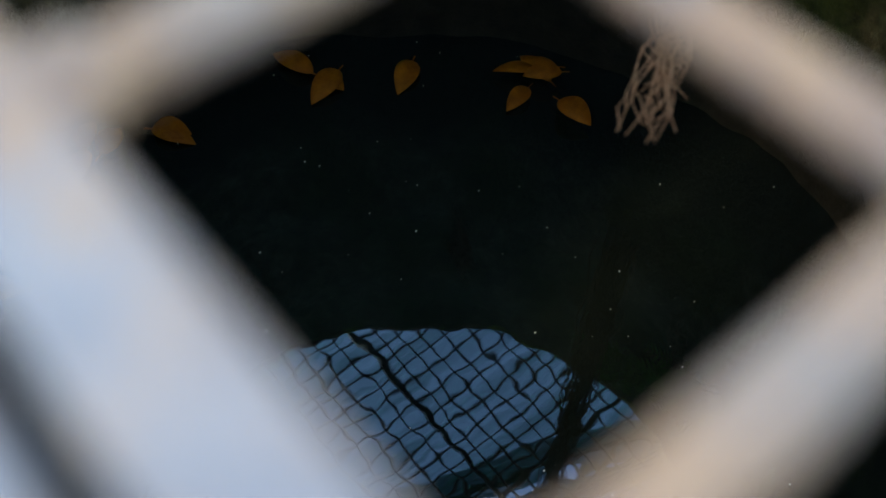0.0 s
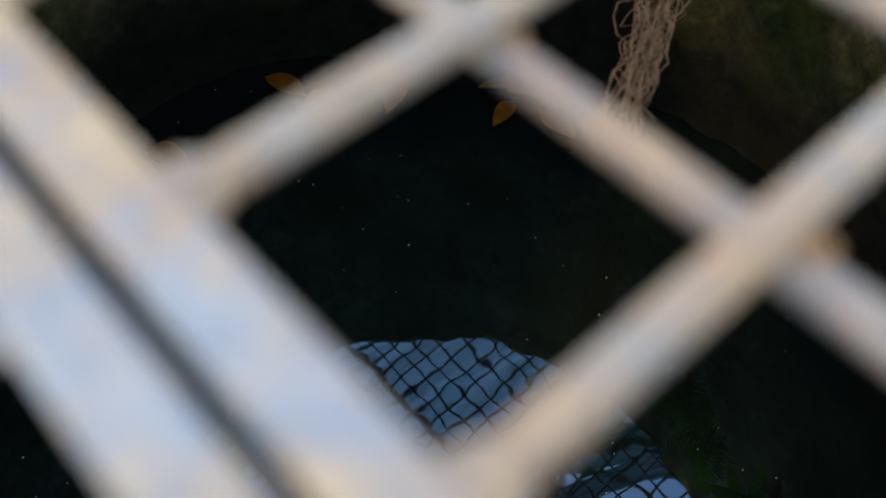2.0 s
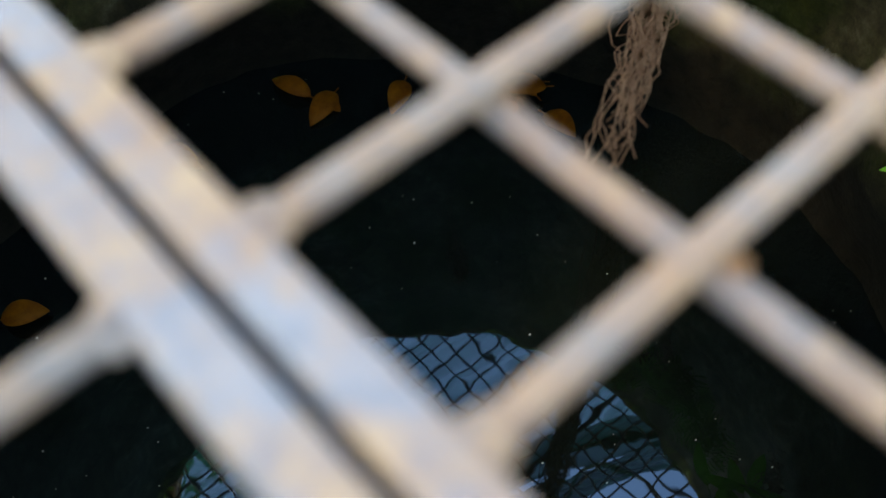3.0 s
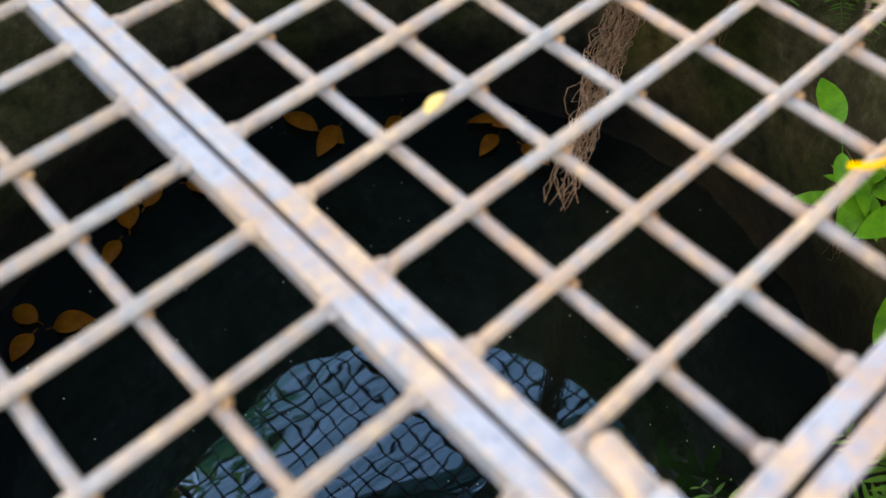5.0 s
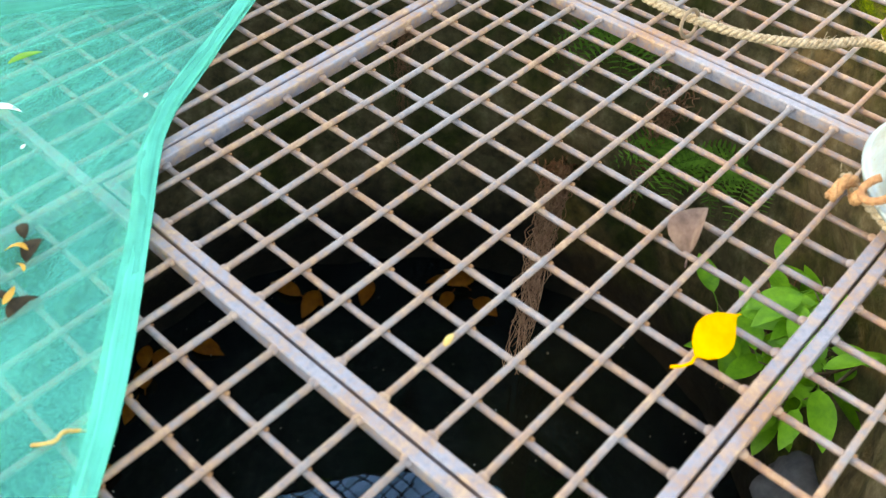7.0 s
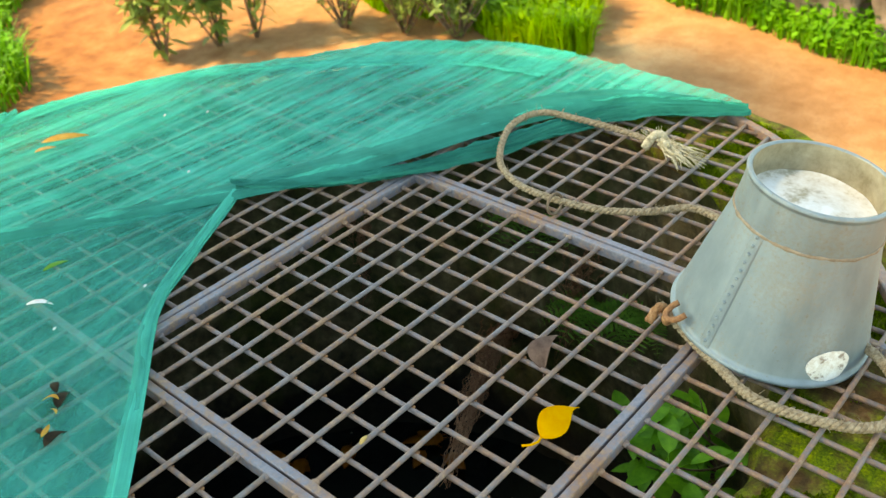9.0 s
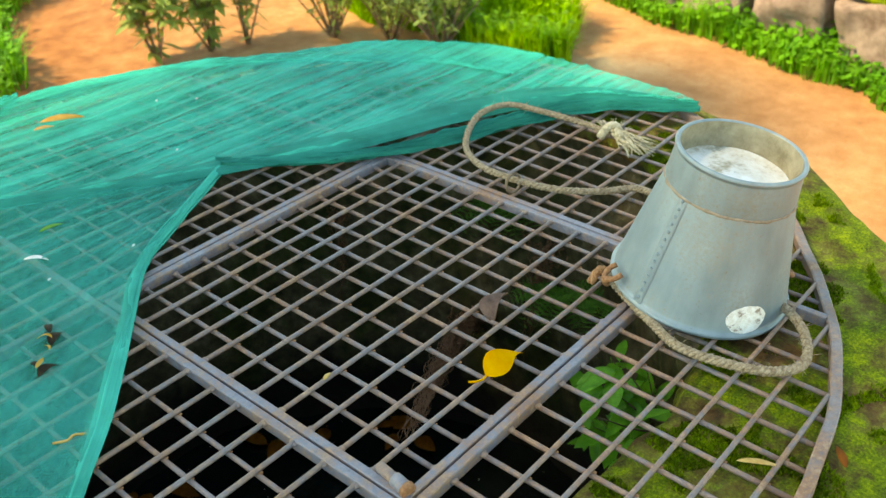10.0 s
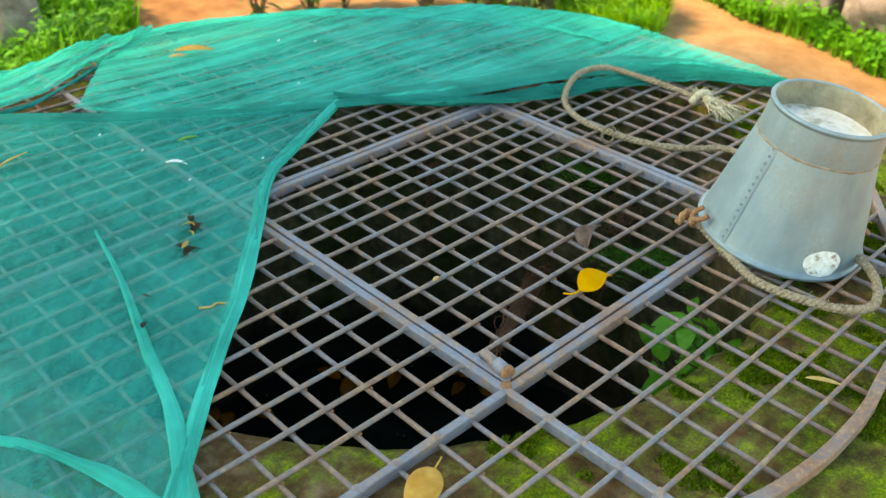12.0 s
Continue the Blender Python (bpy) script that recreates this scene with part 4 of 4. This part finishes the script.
for deg, r, count, spread in ((26, 0.71, 6, 0.045), (63, 0.71, 3, 0.03), (47, 0.72, 1, 0.02), (93, 0.72, 2, 0.03), (103, 0.71, 4, 0.04), (124, 0.71, 3, 0.04)):
    for k in range(count):
        a = random.uniform(0, 6.28)
        spot = in_shaft(deg, r) + Vector((random.uniform(-spread, spread), random.uniform(-spread, spread), 0.004 * k))
        litter("floating_leaf", "orange-brown dead leaf floating at the well wall", "leaf", ORANGE, spot, (math.cos(a), math.sin(a), 0.08),
               (random.uniform(-0.2, 0.2), random.uniform(-0.2, 0.2), 1), random.uniform(0.06, 0.10), random.uniform(0.05, 0.075), 0.015, 0.2, 0.3)["group"] = "leaves on the water"

bm = bmesh.new()
for k in range(150):
    a, r = random.uniform(0, 6.28), R_IN * math.sqrt(random.random())
    p = Vector((CX + r * math.cos(a), CY + r * math.sin(a), WATER + 0.001))
    s = random.uniform(0.0008, 0.0022)
    q = random.uniform(0, 6.28)
    bm.faces.new([bm.verts.new(p + Vector((math.cos(q + i * 1.6) * s, math.sin(q + i * 1.6) * s * random.uniform(0.4, 1), 0.0005 * i))) for i in range(4)])
tagged(link_mesh("water_specks", bm, WHITE, False), "pale specks of dust floating on the water", "specks", kind="stuff")


def build_root(name, top, tip, strands, spread, label):
    """A tangle of curly rootlets between two points."""
    top, tip = Vector(top), Vector(tip)
    root = empty(name, top)
    tagged(root, label, "root")
    for k in range(strands):
        f = random.uniform(0.25, 1.0) ** 0.8
        off = Vector((random.gauss(0, spread), random.gauss(0, spread), random.gauss(0, spread * 0.6)))
        pts = []
        for j in range(40):
            t = j / 39
            w = Vector((noise.noise((t * 4, k * 3.1, 0)), noise.noise((t * 4, k * 3.1, 7)), noise.noise((t * 4, k * 3.1, 13)))) * spread * 1.2
            c = Vector((noise.noise((t * 15, k * 3.1, 20)), noise.noise((t * 15, k * 3.1, 27)), noise.noise((t * 15, k * 3.1, 33)))) * 0.020
            pts.append((tip - top) * (t * f) + off * (1 - t * 0.85) + w * (0.5 + 0.5 * t) + c * min(1, t * 4) + Vector((0, 0, 0.05 * math.sin(t * 3.1))))
        bm = bmesh.new()
        tube(bm, pts, [0.0016 * (1 - 0.7 * j / 39) for j in range(40)], 4)
        part("rootlet", bm, ROOT, root)
    return root


build_root("dead_root", (1.08, 0.77, -0.72), (0.31, 0.31, -0.34), 130, 0.020, "tangle of dead brown roots reaching out from the well wall")
build_root("dead_root", wall_point(-6, -0.38, 0.02), wall_point(-5, -0.78, 0.10), 26, 0.022, "dry brown rootlets hanging down the well wall")
build_root("dead_root", wall_point(-38, -0.55, 0.02), wall_point(-38, -0.85, 0.09), 18, 0.02, "dry brown rootlets hanging down the well wall")
build_root("dead_root", wall_point(40, -0.40, 0.02), wall_point(42, -0.75, 0.05), 18, 0.02, "dry brown rootlets hanging down the well wall")


def build_leafy(name, base, leaves, reach, size, label):
    """A plant of broad pointed leaves growing out of the wall towards the light."""
    pl = empty(name, base)
    tagged(pl, label, "plant")
    inward = Vector((CX - base[0], CY - base[1], 0)).normalized()
    side = Vector((-inward.y, inward.x, 0))
    bm = bmesh.new()
    heads = []
    for k in range(max(3, leaves // 6)):
        e = inward * random.uniform(0.2, 1.0) * reach + side * random.uniform(-1, 1) * reach * 0.9 + Vector((0, 0, random.uniform(0.1, 1.0) * reach))
        pts = spline([(0, 0, 0), e * 0.5 + Vector((0, 0, -0.02)), e], 9)
        tube(bm, pts, [0.0035 - 0.0025 * i / 8 for i in range(9)], 5)
        heads.append(pts)
    part("stem", bm, TWIG, pl)
    for k in range(leaves):
        pts = random.choice(heads)
        p = pts[random.randint(3, 8)]
        a = random.uniform(0, 6.28)
        d = inward * (math.cos(a) * 0.9 + 0.3) + side * math.sin(a) + Vector((0, 0, random.uniform(-0.35, 0.25)))
        bm = bmesh.new()
        s = size * random.uniform(0.65, 1.2)
        leaf_blade(bm, p, d, Vector((random.uniform(-0.3, 0.3), random.uniform(-0.3, 0.3), 1)), s, s * random.uniform(0.5, 0.66), 0.12, 0.22, s * 0.25, n=8)
        part("leaf", bm, LEAF, pl)
    return pl


def build_fern(base, fronds, size, label, lean=None):
    fn = empty("fern", base)
    tagged(fn, label, "fern")
    inward = (Vector((CX - base[0], CY - base[1], 0))).normalized() if lean is None else Vector(lean).normalized()
    side = Vector((-inward.y, inward.x, 0))
    for k in range(fronds):
        a = random.uniform(-1.2, 1.2)
        d = (inward * math.cos(a) + side * math.sin(a)).normalized()
        L = size * random.uniform(0.7, 1.15)
        spine = [d * L * t + Vector((0, 0, L * (0.55 * t - 0.75 * t * t))) for t in np.linspace(0, 1, 15)]
        bm = bmesh.new()
        tube(bm, spine, [0.0012 - 0.0009 * i / 14 for i in range(15)], 4)
        cross = d.cross(Vector((0, 0, 1))).normalized()
        for i in range(2, 15):
            w = L * 0.30 * math.sin(math.pi * (0.12 + 0.86 * i / 15)) * (1 - 0.25 * i / 15)
            for sgn in (-1, 1):
                leaf_blade(bm, spine[i], cross * sgn + d * 0.35, (0, 0, 1), w, w * 0.26, 0.05, 0.1, 0, n=4)
        part("frond", bm, FERN, fn)
    return fn


build_leafy("leafy_plant", wall_point(-57, -0.42, 0.02), 30, 0.20, 0.084, "broad-leaved green plant growing out of the well wall")
build_leafy("leafy_plant", wall_point(-52, -0.53, 0.02), 36, 0.20, 0.086, "broad-leaved green plant growing out of the well wall")
build_leafy("leafy_plant", wall_point(-45, -0.70, 0.02), 22, 0.17, 0.078, "small green plant growing low on the well wall")
build_fern(wall_point(-10, -0.50, 0.01), 10, 0.16, "green fern growing from the well wall")
build_fern(wall_point(-22, -0.44, 0.01), 9, 0.14, "green fern growing from the well wall")
build_fern(wall_point(5, -0.32, 0.01), 8, 0.14, "small green fern growing from the well wall")
build_fern(wall_point(-77, -0.68, 0.01), 9, 0.15, "green fern growing from the well wall")
build_fern(wall_point(-95, -0.60, 0.01), 7, 0.24, "small green fern growing low on the well wall")


def build_rock(name, place, size, mat, label, category="stone", seed=0, squash=(1, 1, 1)):
    bm = bmesh.new()
    bmesh.ops.create_icosphere(bm, subdivisions=4, radius=size)
    for v in bm.verts:
        c = v.co / size
        v.co *= 1 + 0.32 * noise.noise(c * 1.3 + Vector((seed, 0, 0))) + 0.08 * noise.noise(c * 5 + Vector((seed, 3, 0)))
        v.co.x, v.co.y, v.co.z = v.co.x * squash[0], v.co.y * squash[1], v.co.z * squash[2]
    ob = link_mesh(name, bm, mat)
    ob.location = place
    return tagged(ob, label, category)


build_rock("wall_stone", wall_point(-57, -0.84, -0.01), 0.085, GREYROCK, "grey stone standing out of the well wall", seed=3)


# ---- behind the well: grass, bushes, stones, a tree ----
def ground_at(x, y):
    return GROUND + 0.03 * noise.noise((x * 1.1, y * 1.1, 0)) + 0.012 * noise.noise((x * 5, y * 5, 3))


def inside(poly, x, y):
    c = False
    for (x0, y0), (x1, y1) in zip(poly, poly[1:] + poly[:1]):
        if (y0 > y) != (y1 > y) and x < (x1 - x0) * (y - y0) / (y1 - y0) + x0:
            c = not c
    return c


def grass_patch(name, poly, count, height, label, broad=0.3, seed=1, mat=GRASS):
    """Blades and small broad leaves, standing in a patch of the plan."""
    rnd = random.Random(seed)
    xs, ys = [p[0] for p in poly], [p[1] for p in poly]
    verts, faces = [], []
    made = 0
    while made < count:
        x, y = rnd.uniform(min(xs), max(xs)), rnd.uniform(min(ys), max(ys))
        if not inside(poly, x + 0.12 * noise.noise((x * 3, y * 3, 1)), y + 0.12 * noise.noise((x * 3, y * 3, 8))):
            made += 0.2
            continue
        clump = 0.55 + 0.9 * max(0, noise.noise((x * 2.3, y * 2.3, seed)) + 0.35)
        made += 1
        z = ground_at(x, y)
        h = height * clump * rnd.uniform(0.5, 1.2)
        a = rnd.uniform(0, 6.28)
        d = Vector((math.cos(a), math.sin(a), 0))
        s = Vector((-d.y, d.x, 0))
        n = len(verts)
        p = Vector((x, y, z))
        if rnd.random() < broad:
            L = rnd.uniform(0.025, 0.05)
            q = p + Vector((0, 0, h * rnd.uniform(0.3, 1.0)))
            t = Vector((0, 0, rnd.uniform(-0.5, 0.6)))
            verts += [q, q + (d + t) * L * 0.5 + s * L * 0.34, q + (d + t) * L, q + (d + t) * L * 0.5 - s * L * 0.34]
            faces.append((n, n + 1, n + 2, n + 3))
        else:
            w = rnd.uniform(0.003, 0.007)
            b = rnd.uniform(0.15, 0.7)
            m = p + d * h * b * 0.3 + Vector((0, 0, h * 0.6))
            verts += [p - s * w, p + s * w, m + s * w * 0.8, m - s * w * 0.8, p + d * h * b + Vector((0, 0, h * rnd.uniform(0.7, 1.0)))]
            faces += [(n, n + 1, n + 2, n + 3), (n + 3, n + 2, n + 4)]
    me = bpy.data.meshes.new(name)
    me.from_pydata([tuple(v) for v in verts], [], faces)
    me.materials.append(mat)
    return tagged(new(name, me), label, "grass", kind="stuff")


def m2(*pts):
    return [(x * CELL * 1.05, y * CELL * 1.05) for x, y in pts]


grass_patch("grass", m2((47, -10), (47.5, 4), (50, 11), (52, 18.5), (55, 27), (58, 34), (75, 42), (85, 20), (72, -10)), 40000, 0.15, "bright green grass and weeds along the path", 0.45, 2, LUSH)
grass_patch("grass", m2((42.6, 24.0), (40.6, 28), (41.2, 32), (40.5, 42), (44, 52), (52, 60), (70, 62), (62, 46), (52, 33), (49, 28)), 36000, 0.25, "tall green grass beside the path", 0.2, 3)
grass_patch("grass", m2((14, 48), (16.5, 51), (18, 57), (22, 64), (30, 74), (30, 95), (-30, 80), (-22, 44), (4, 44)), 40000, 0.22, "lush green weeds beside the path", 0.5, 4, LUSH)


def build_bush(name, x, y, height, stems, leaves, spread, leaf, label, seed):
    rnd = random.Random(seed)
    x, y = x * 1.05, y * 1.05
    b = empty(name, (x * CELL, y * CELL, ground_at(x * CELL, y * CELL)))
    tagged(b, label, "bush")
    lm = bmesh.new()
    tips = []
    for k in range(stems):
        a = rnd.uniform(0, 6.28)
        e = Vector((math.cos(a), math.sin(a), 0)) * spread * rnd.uniform(0.2, 1.0) + Vector((0, 0, height * rnd.uniform(0.65, 1.05)))
        pts = spline([(0, 0, -0.02), e * 0.5 + Vector((rnd.uniform(-0.03, 0.03), rnd.uniform(-0.03, 0.03), 0.03)), e], 10)
        bm = bmesh.new()
        tube(bm, pts, [0.006 - 0.0045 * i / 9 for i in range(10)], 5)
        tips.append(pts)
        for j in range(4):
            p = pts[rnd.randint(3, 9)]
            q = p + Vector((rnd.uniform(-1, 1), rnd.uniform(-1, 1), rnd.uniform(0, 1))) * 0.10
            tube(bm, [p, q], [0.0022, 0.001], 4)
            tips.append([p.lerp(q, i / 9) for i in range(10)])
        part("stem", bm, TWIG, b)
    for k in range(leaves):
        pts = rnd.choice(tips)
        p = pts[rnd.randint(1, 9)]
        d = Vector((rnd.uniform(-1, 1), rnd.uniform(-1, 1), rnd.uniform(-0.5, 0.6)))
        s = leaf * rnd.uniform(0.6, 1.3)
        leaf_blade(lm, p, d, (rnd.uniform(-0.5, 0.5), rnd.uniform(-0.5, 0.5), 1), s, s * 0.5, 0.1, 0.2, 0, n=3)
    tagged(part("foliage", lm, SHRUB, b), kind="stuff")
    return b


build_bush("bush", 25.6, 48.8, 0.60, 7, 480, 0.28, 0.085, "sparse leafy shrub with bare stems on the path", 3)
build_bush("bush", 29.4, 47.4, 0.66, 8, 560, 0.30, 0.085, "sparse leafy shrub with bare stems on the path", 4)
build_bush("bush", 31.8, 46.2, 0.56, 5, 300, 0.24, 0.075, "sparse leafy shrub with bare stems on the path", 13)
build_bush("bush", 36.8, 42.0, 0.46, 20, 1700, 0.36, 0.036, "grey-green twiggy shrub beside the path", 5)
build_bush("bush", 38.4, 37.4, 0.44, 20, 1700, 0.36, 0.036, "grey-green twiggy shrub beside the path", 6)
build_bush("bush", 39.8, 33.6, 0.40, 20, 1700, 0.36, 0.036, "grey-green twiggy shrub beside the path", 7)
build_bush("bush", 8.0, 62, 0.45, 16, 1200, 0.40, 0.05, "dense green shrub beside the path", 8)
build_bush("bush", 13.5, 68, 0.45, 16, 1200, 0.40, 0.05, "dense green shrub beside the path", 9)


def build_stone_block(x, y, yaw, sx, sy, sz, seed):
    bm = bmesh.new()
    bmesh.ops.create_cube(bm, size=1)
    bmesh.ops.subdivide_edges(bm, edges=bm.edges[:], cuts=9, use_grid_fill=True)
    for v in bm.verts:
        v.co = Vector((v.co.x * sx, v.co.y * sy, v.co.z * sz))
        k = Vector((seed * 3.7, 0, 0))
        v.co += Vector((noise.noise(v.co * 5 + k), noise.noise(v.co * 5 + k + Vector((9, 0, 0))), noise.noise(v.co * 5 + k + Vector((0, 9, 0))))) * 0.05
        v.co += Vector((noise.noise(v.co * 17 + k), noise.noise(v.co * 17 + k + Vector((9, 0, 0))), noise.noise(v.co * 17 + k + Vector((0, 9, 0))))) * 0.014
    ob = link_mesh("stone_block", bm, STONE)
    ob.matrix_basis = pose(x * CELL * 1.05, y * CELL * 1.05, GROUND + sz / 2 - 0.05, 0, 0, yaw)
    return tagged(ob, "rough pinkish-grey granite block at the foot of a low wall", "stone block", group="granite blocks")


for k, (x, y, sx, sz) in enumerate([(59.5, 26.5, 0.40, 0.42), (58.2, 20.0, 0.36, 0.36), (56.6, 13.6, 0.36, 0.34), (55.0, 6.6, 0.40, 0.34), (53.4, -0.6, 0.42, 0.34)]):
    build_stone_block(x, y, 77 + 6 * noise.noise((k, 0, 0)), sx, 0.30, sz, k + 1)
bm = bmesh.new()
bmesh.ops.create_cube(bm, size=1)
bmesh.ops.subdivide_edges(bm, edges=bm.edges[:], cuts=14, use_grid_fill=True)
for v in bm.verts:
    v.co = Vector((v.co.x * 2.6, v.co.y * 0.5, v.co.z * 0.16))
    v.co += Vector((0, noise.noise(v.co * 4), noise.noise(v.co * 4 + Vector((7, 0, 0))))) * 0.04
lintel = tagged(link_mesh("stone_slab", bm, MOSSY), "long mossy stone slab on the granite blocks", "stone slab")
lintel.matrix_basis = pose(60.8 * CELL, 11.5 * CELL, GROUND + 0.37, 0, 0, 77)


def build_tree(x, y, r, height, label, crowns, seed=1):
    rnd = random.Random(seed)
    t = empty("tree", (x, y, ground_at(x, y)))
    tagged(t, label, "tree")
    bm = bmesh.new()
    pts = [Vector((0.05 * noise.noise((k * 0.7, seed, 0)) * k * 0.4, 0.05 * noise.noise((k * 0.7, seed, 5)) * k * 0.4, height * k / 14 - 0.05)) for k in range(15)]
    tube(bm, pts, [r * (1.35 if k == 0 else 1.0 - 0.03 * k) for k in range(15)], 18)
    for v in bm.verts:
        v.co += Vector((noise.noise(v.co * 8), noise.noise(v.co * 8 + Vector((5, 0, 0))), 0)) * r * 0.14
    trunk = part("trunk", bm, BARK, t)
    lm = bmesh.new()
    bm = bmesh.new()
    for cx, cy, cz, reach, limbs in crowns:
        for k in range(limbs):
            a = rnd.uniform(0, 6.28)
            e = Vector((cx + math.cos(a) * math.sqrt(rnd.random()) * reach, cy + math.sin(a) * math.sqrt(rnd.random()) * reach, cz + rnd.uniform(-0.3, 0.45) * reach))
            limb = spline([pts[rnd.randint(11, 14)], pts[-1].lerp(e, 0.5) + Vector((0, 0, 0.25)), e], 12)
            tube(bm, limb, [r * 0.35 * (1 - 0.075 * i) for i in range(12)], 5)
            for j in range(150):
                p = limb[rnd.randint(6, 11)] + Vector((rnd.gauss(0, 0.2), rnd.gauss(0, 0.2), rnd.gauss(0, 0.16)))
                s = rnd.uniform(0.08, 0.15)
                leaf_blade(lm, p, (rnd.uniform(-1, 1), rnd.uniform(-1, 1), rnd.uniform(-0.9, 0.3)), (rnd.uniform(-0.5, 0.5), rnd.uniform(-0.5, 0.5), 1), s, s * 0.5, 0.1, 0.2, 0, n=3)
    part("limbs", bm, BARK, t)
    part("crown", lm, BUSH, t)
    return t


# First crown is unseen and added only to shade the well from the sun.
build_tree(0.57, 3.33, 0.10, 3.0, "grey-barked tree with a leafy crown and an added unseen one shading the well", ((-2.90, -1.62, 3.6, 1.36, 34), (-0.34, -0.10, 3.2, 0.62, 14)), 3)


# ---- moss tufts on the rim ----
def moss_tufts(count):
    rnd = random.Random(12)
    verts, faces = [], []
    made = 0
    while made < count:
        made += 1
        a = radians(rnd.uniform(-138, 45))
        r = rnd.uniform(R_IN + 0.005, out_radius(a) - 0.075)
        x, y = CX + r * math.cos(a), CY + r * math.sin(a)
        if noise.noise((x * 7, y * 7, 2)) + 0.5 * noise.noise((x * 19, y * 19, 5)) < 0.12 + 0.25 * max(0, math.cos(a + 2.45)) ** 2:
            continue
        z = -0.0185 + 0.005 * noise.noise((x * 18, y * 18, 0))
        for k in range(3):
            q, h, w = rnd.uniform(0, 6.28), rnd.uniform(0.003, 0.008), rnd.uniform(0.0015, 0.003)
            px, py = x + rnd.uniform(-0.004, 0.004), y + rnd.uniform(-0.004, 0.004)
            n = len(verts)
            verts += [(px - w * math.cos(q), py - w * math.sin(q), z), (px + w * math.cos(q), py + w * math.sin(q), z),
                      (px + rnd.uniform(-0.004, 0.004), py + rnd.uniform(-0.004, 0.004), z + h)]
            faces.append((n, n + 1, n + 2))
    me = bpy.data.meshes.new("moss")
    me.from_pydata(verts, [], faces)
    me.materials.append(MOSS)
    return tagged(new("moss", me), "bright green moss cushions on the cement rim", "moss", kind="stuff")


moss_tufts(60000)
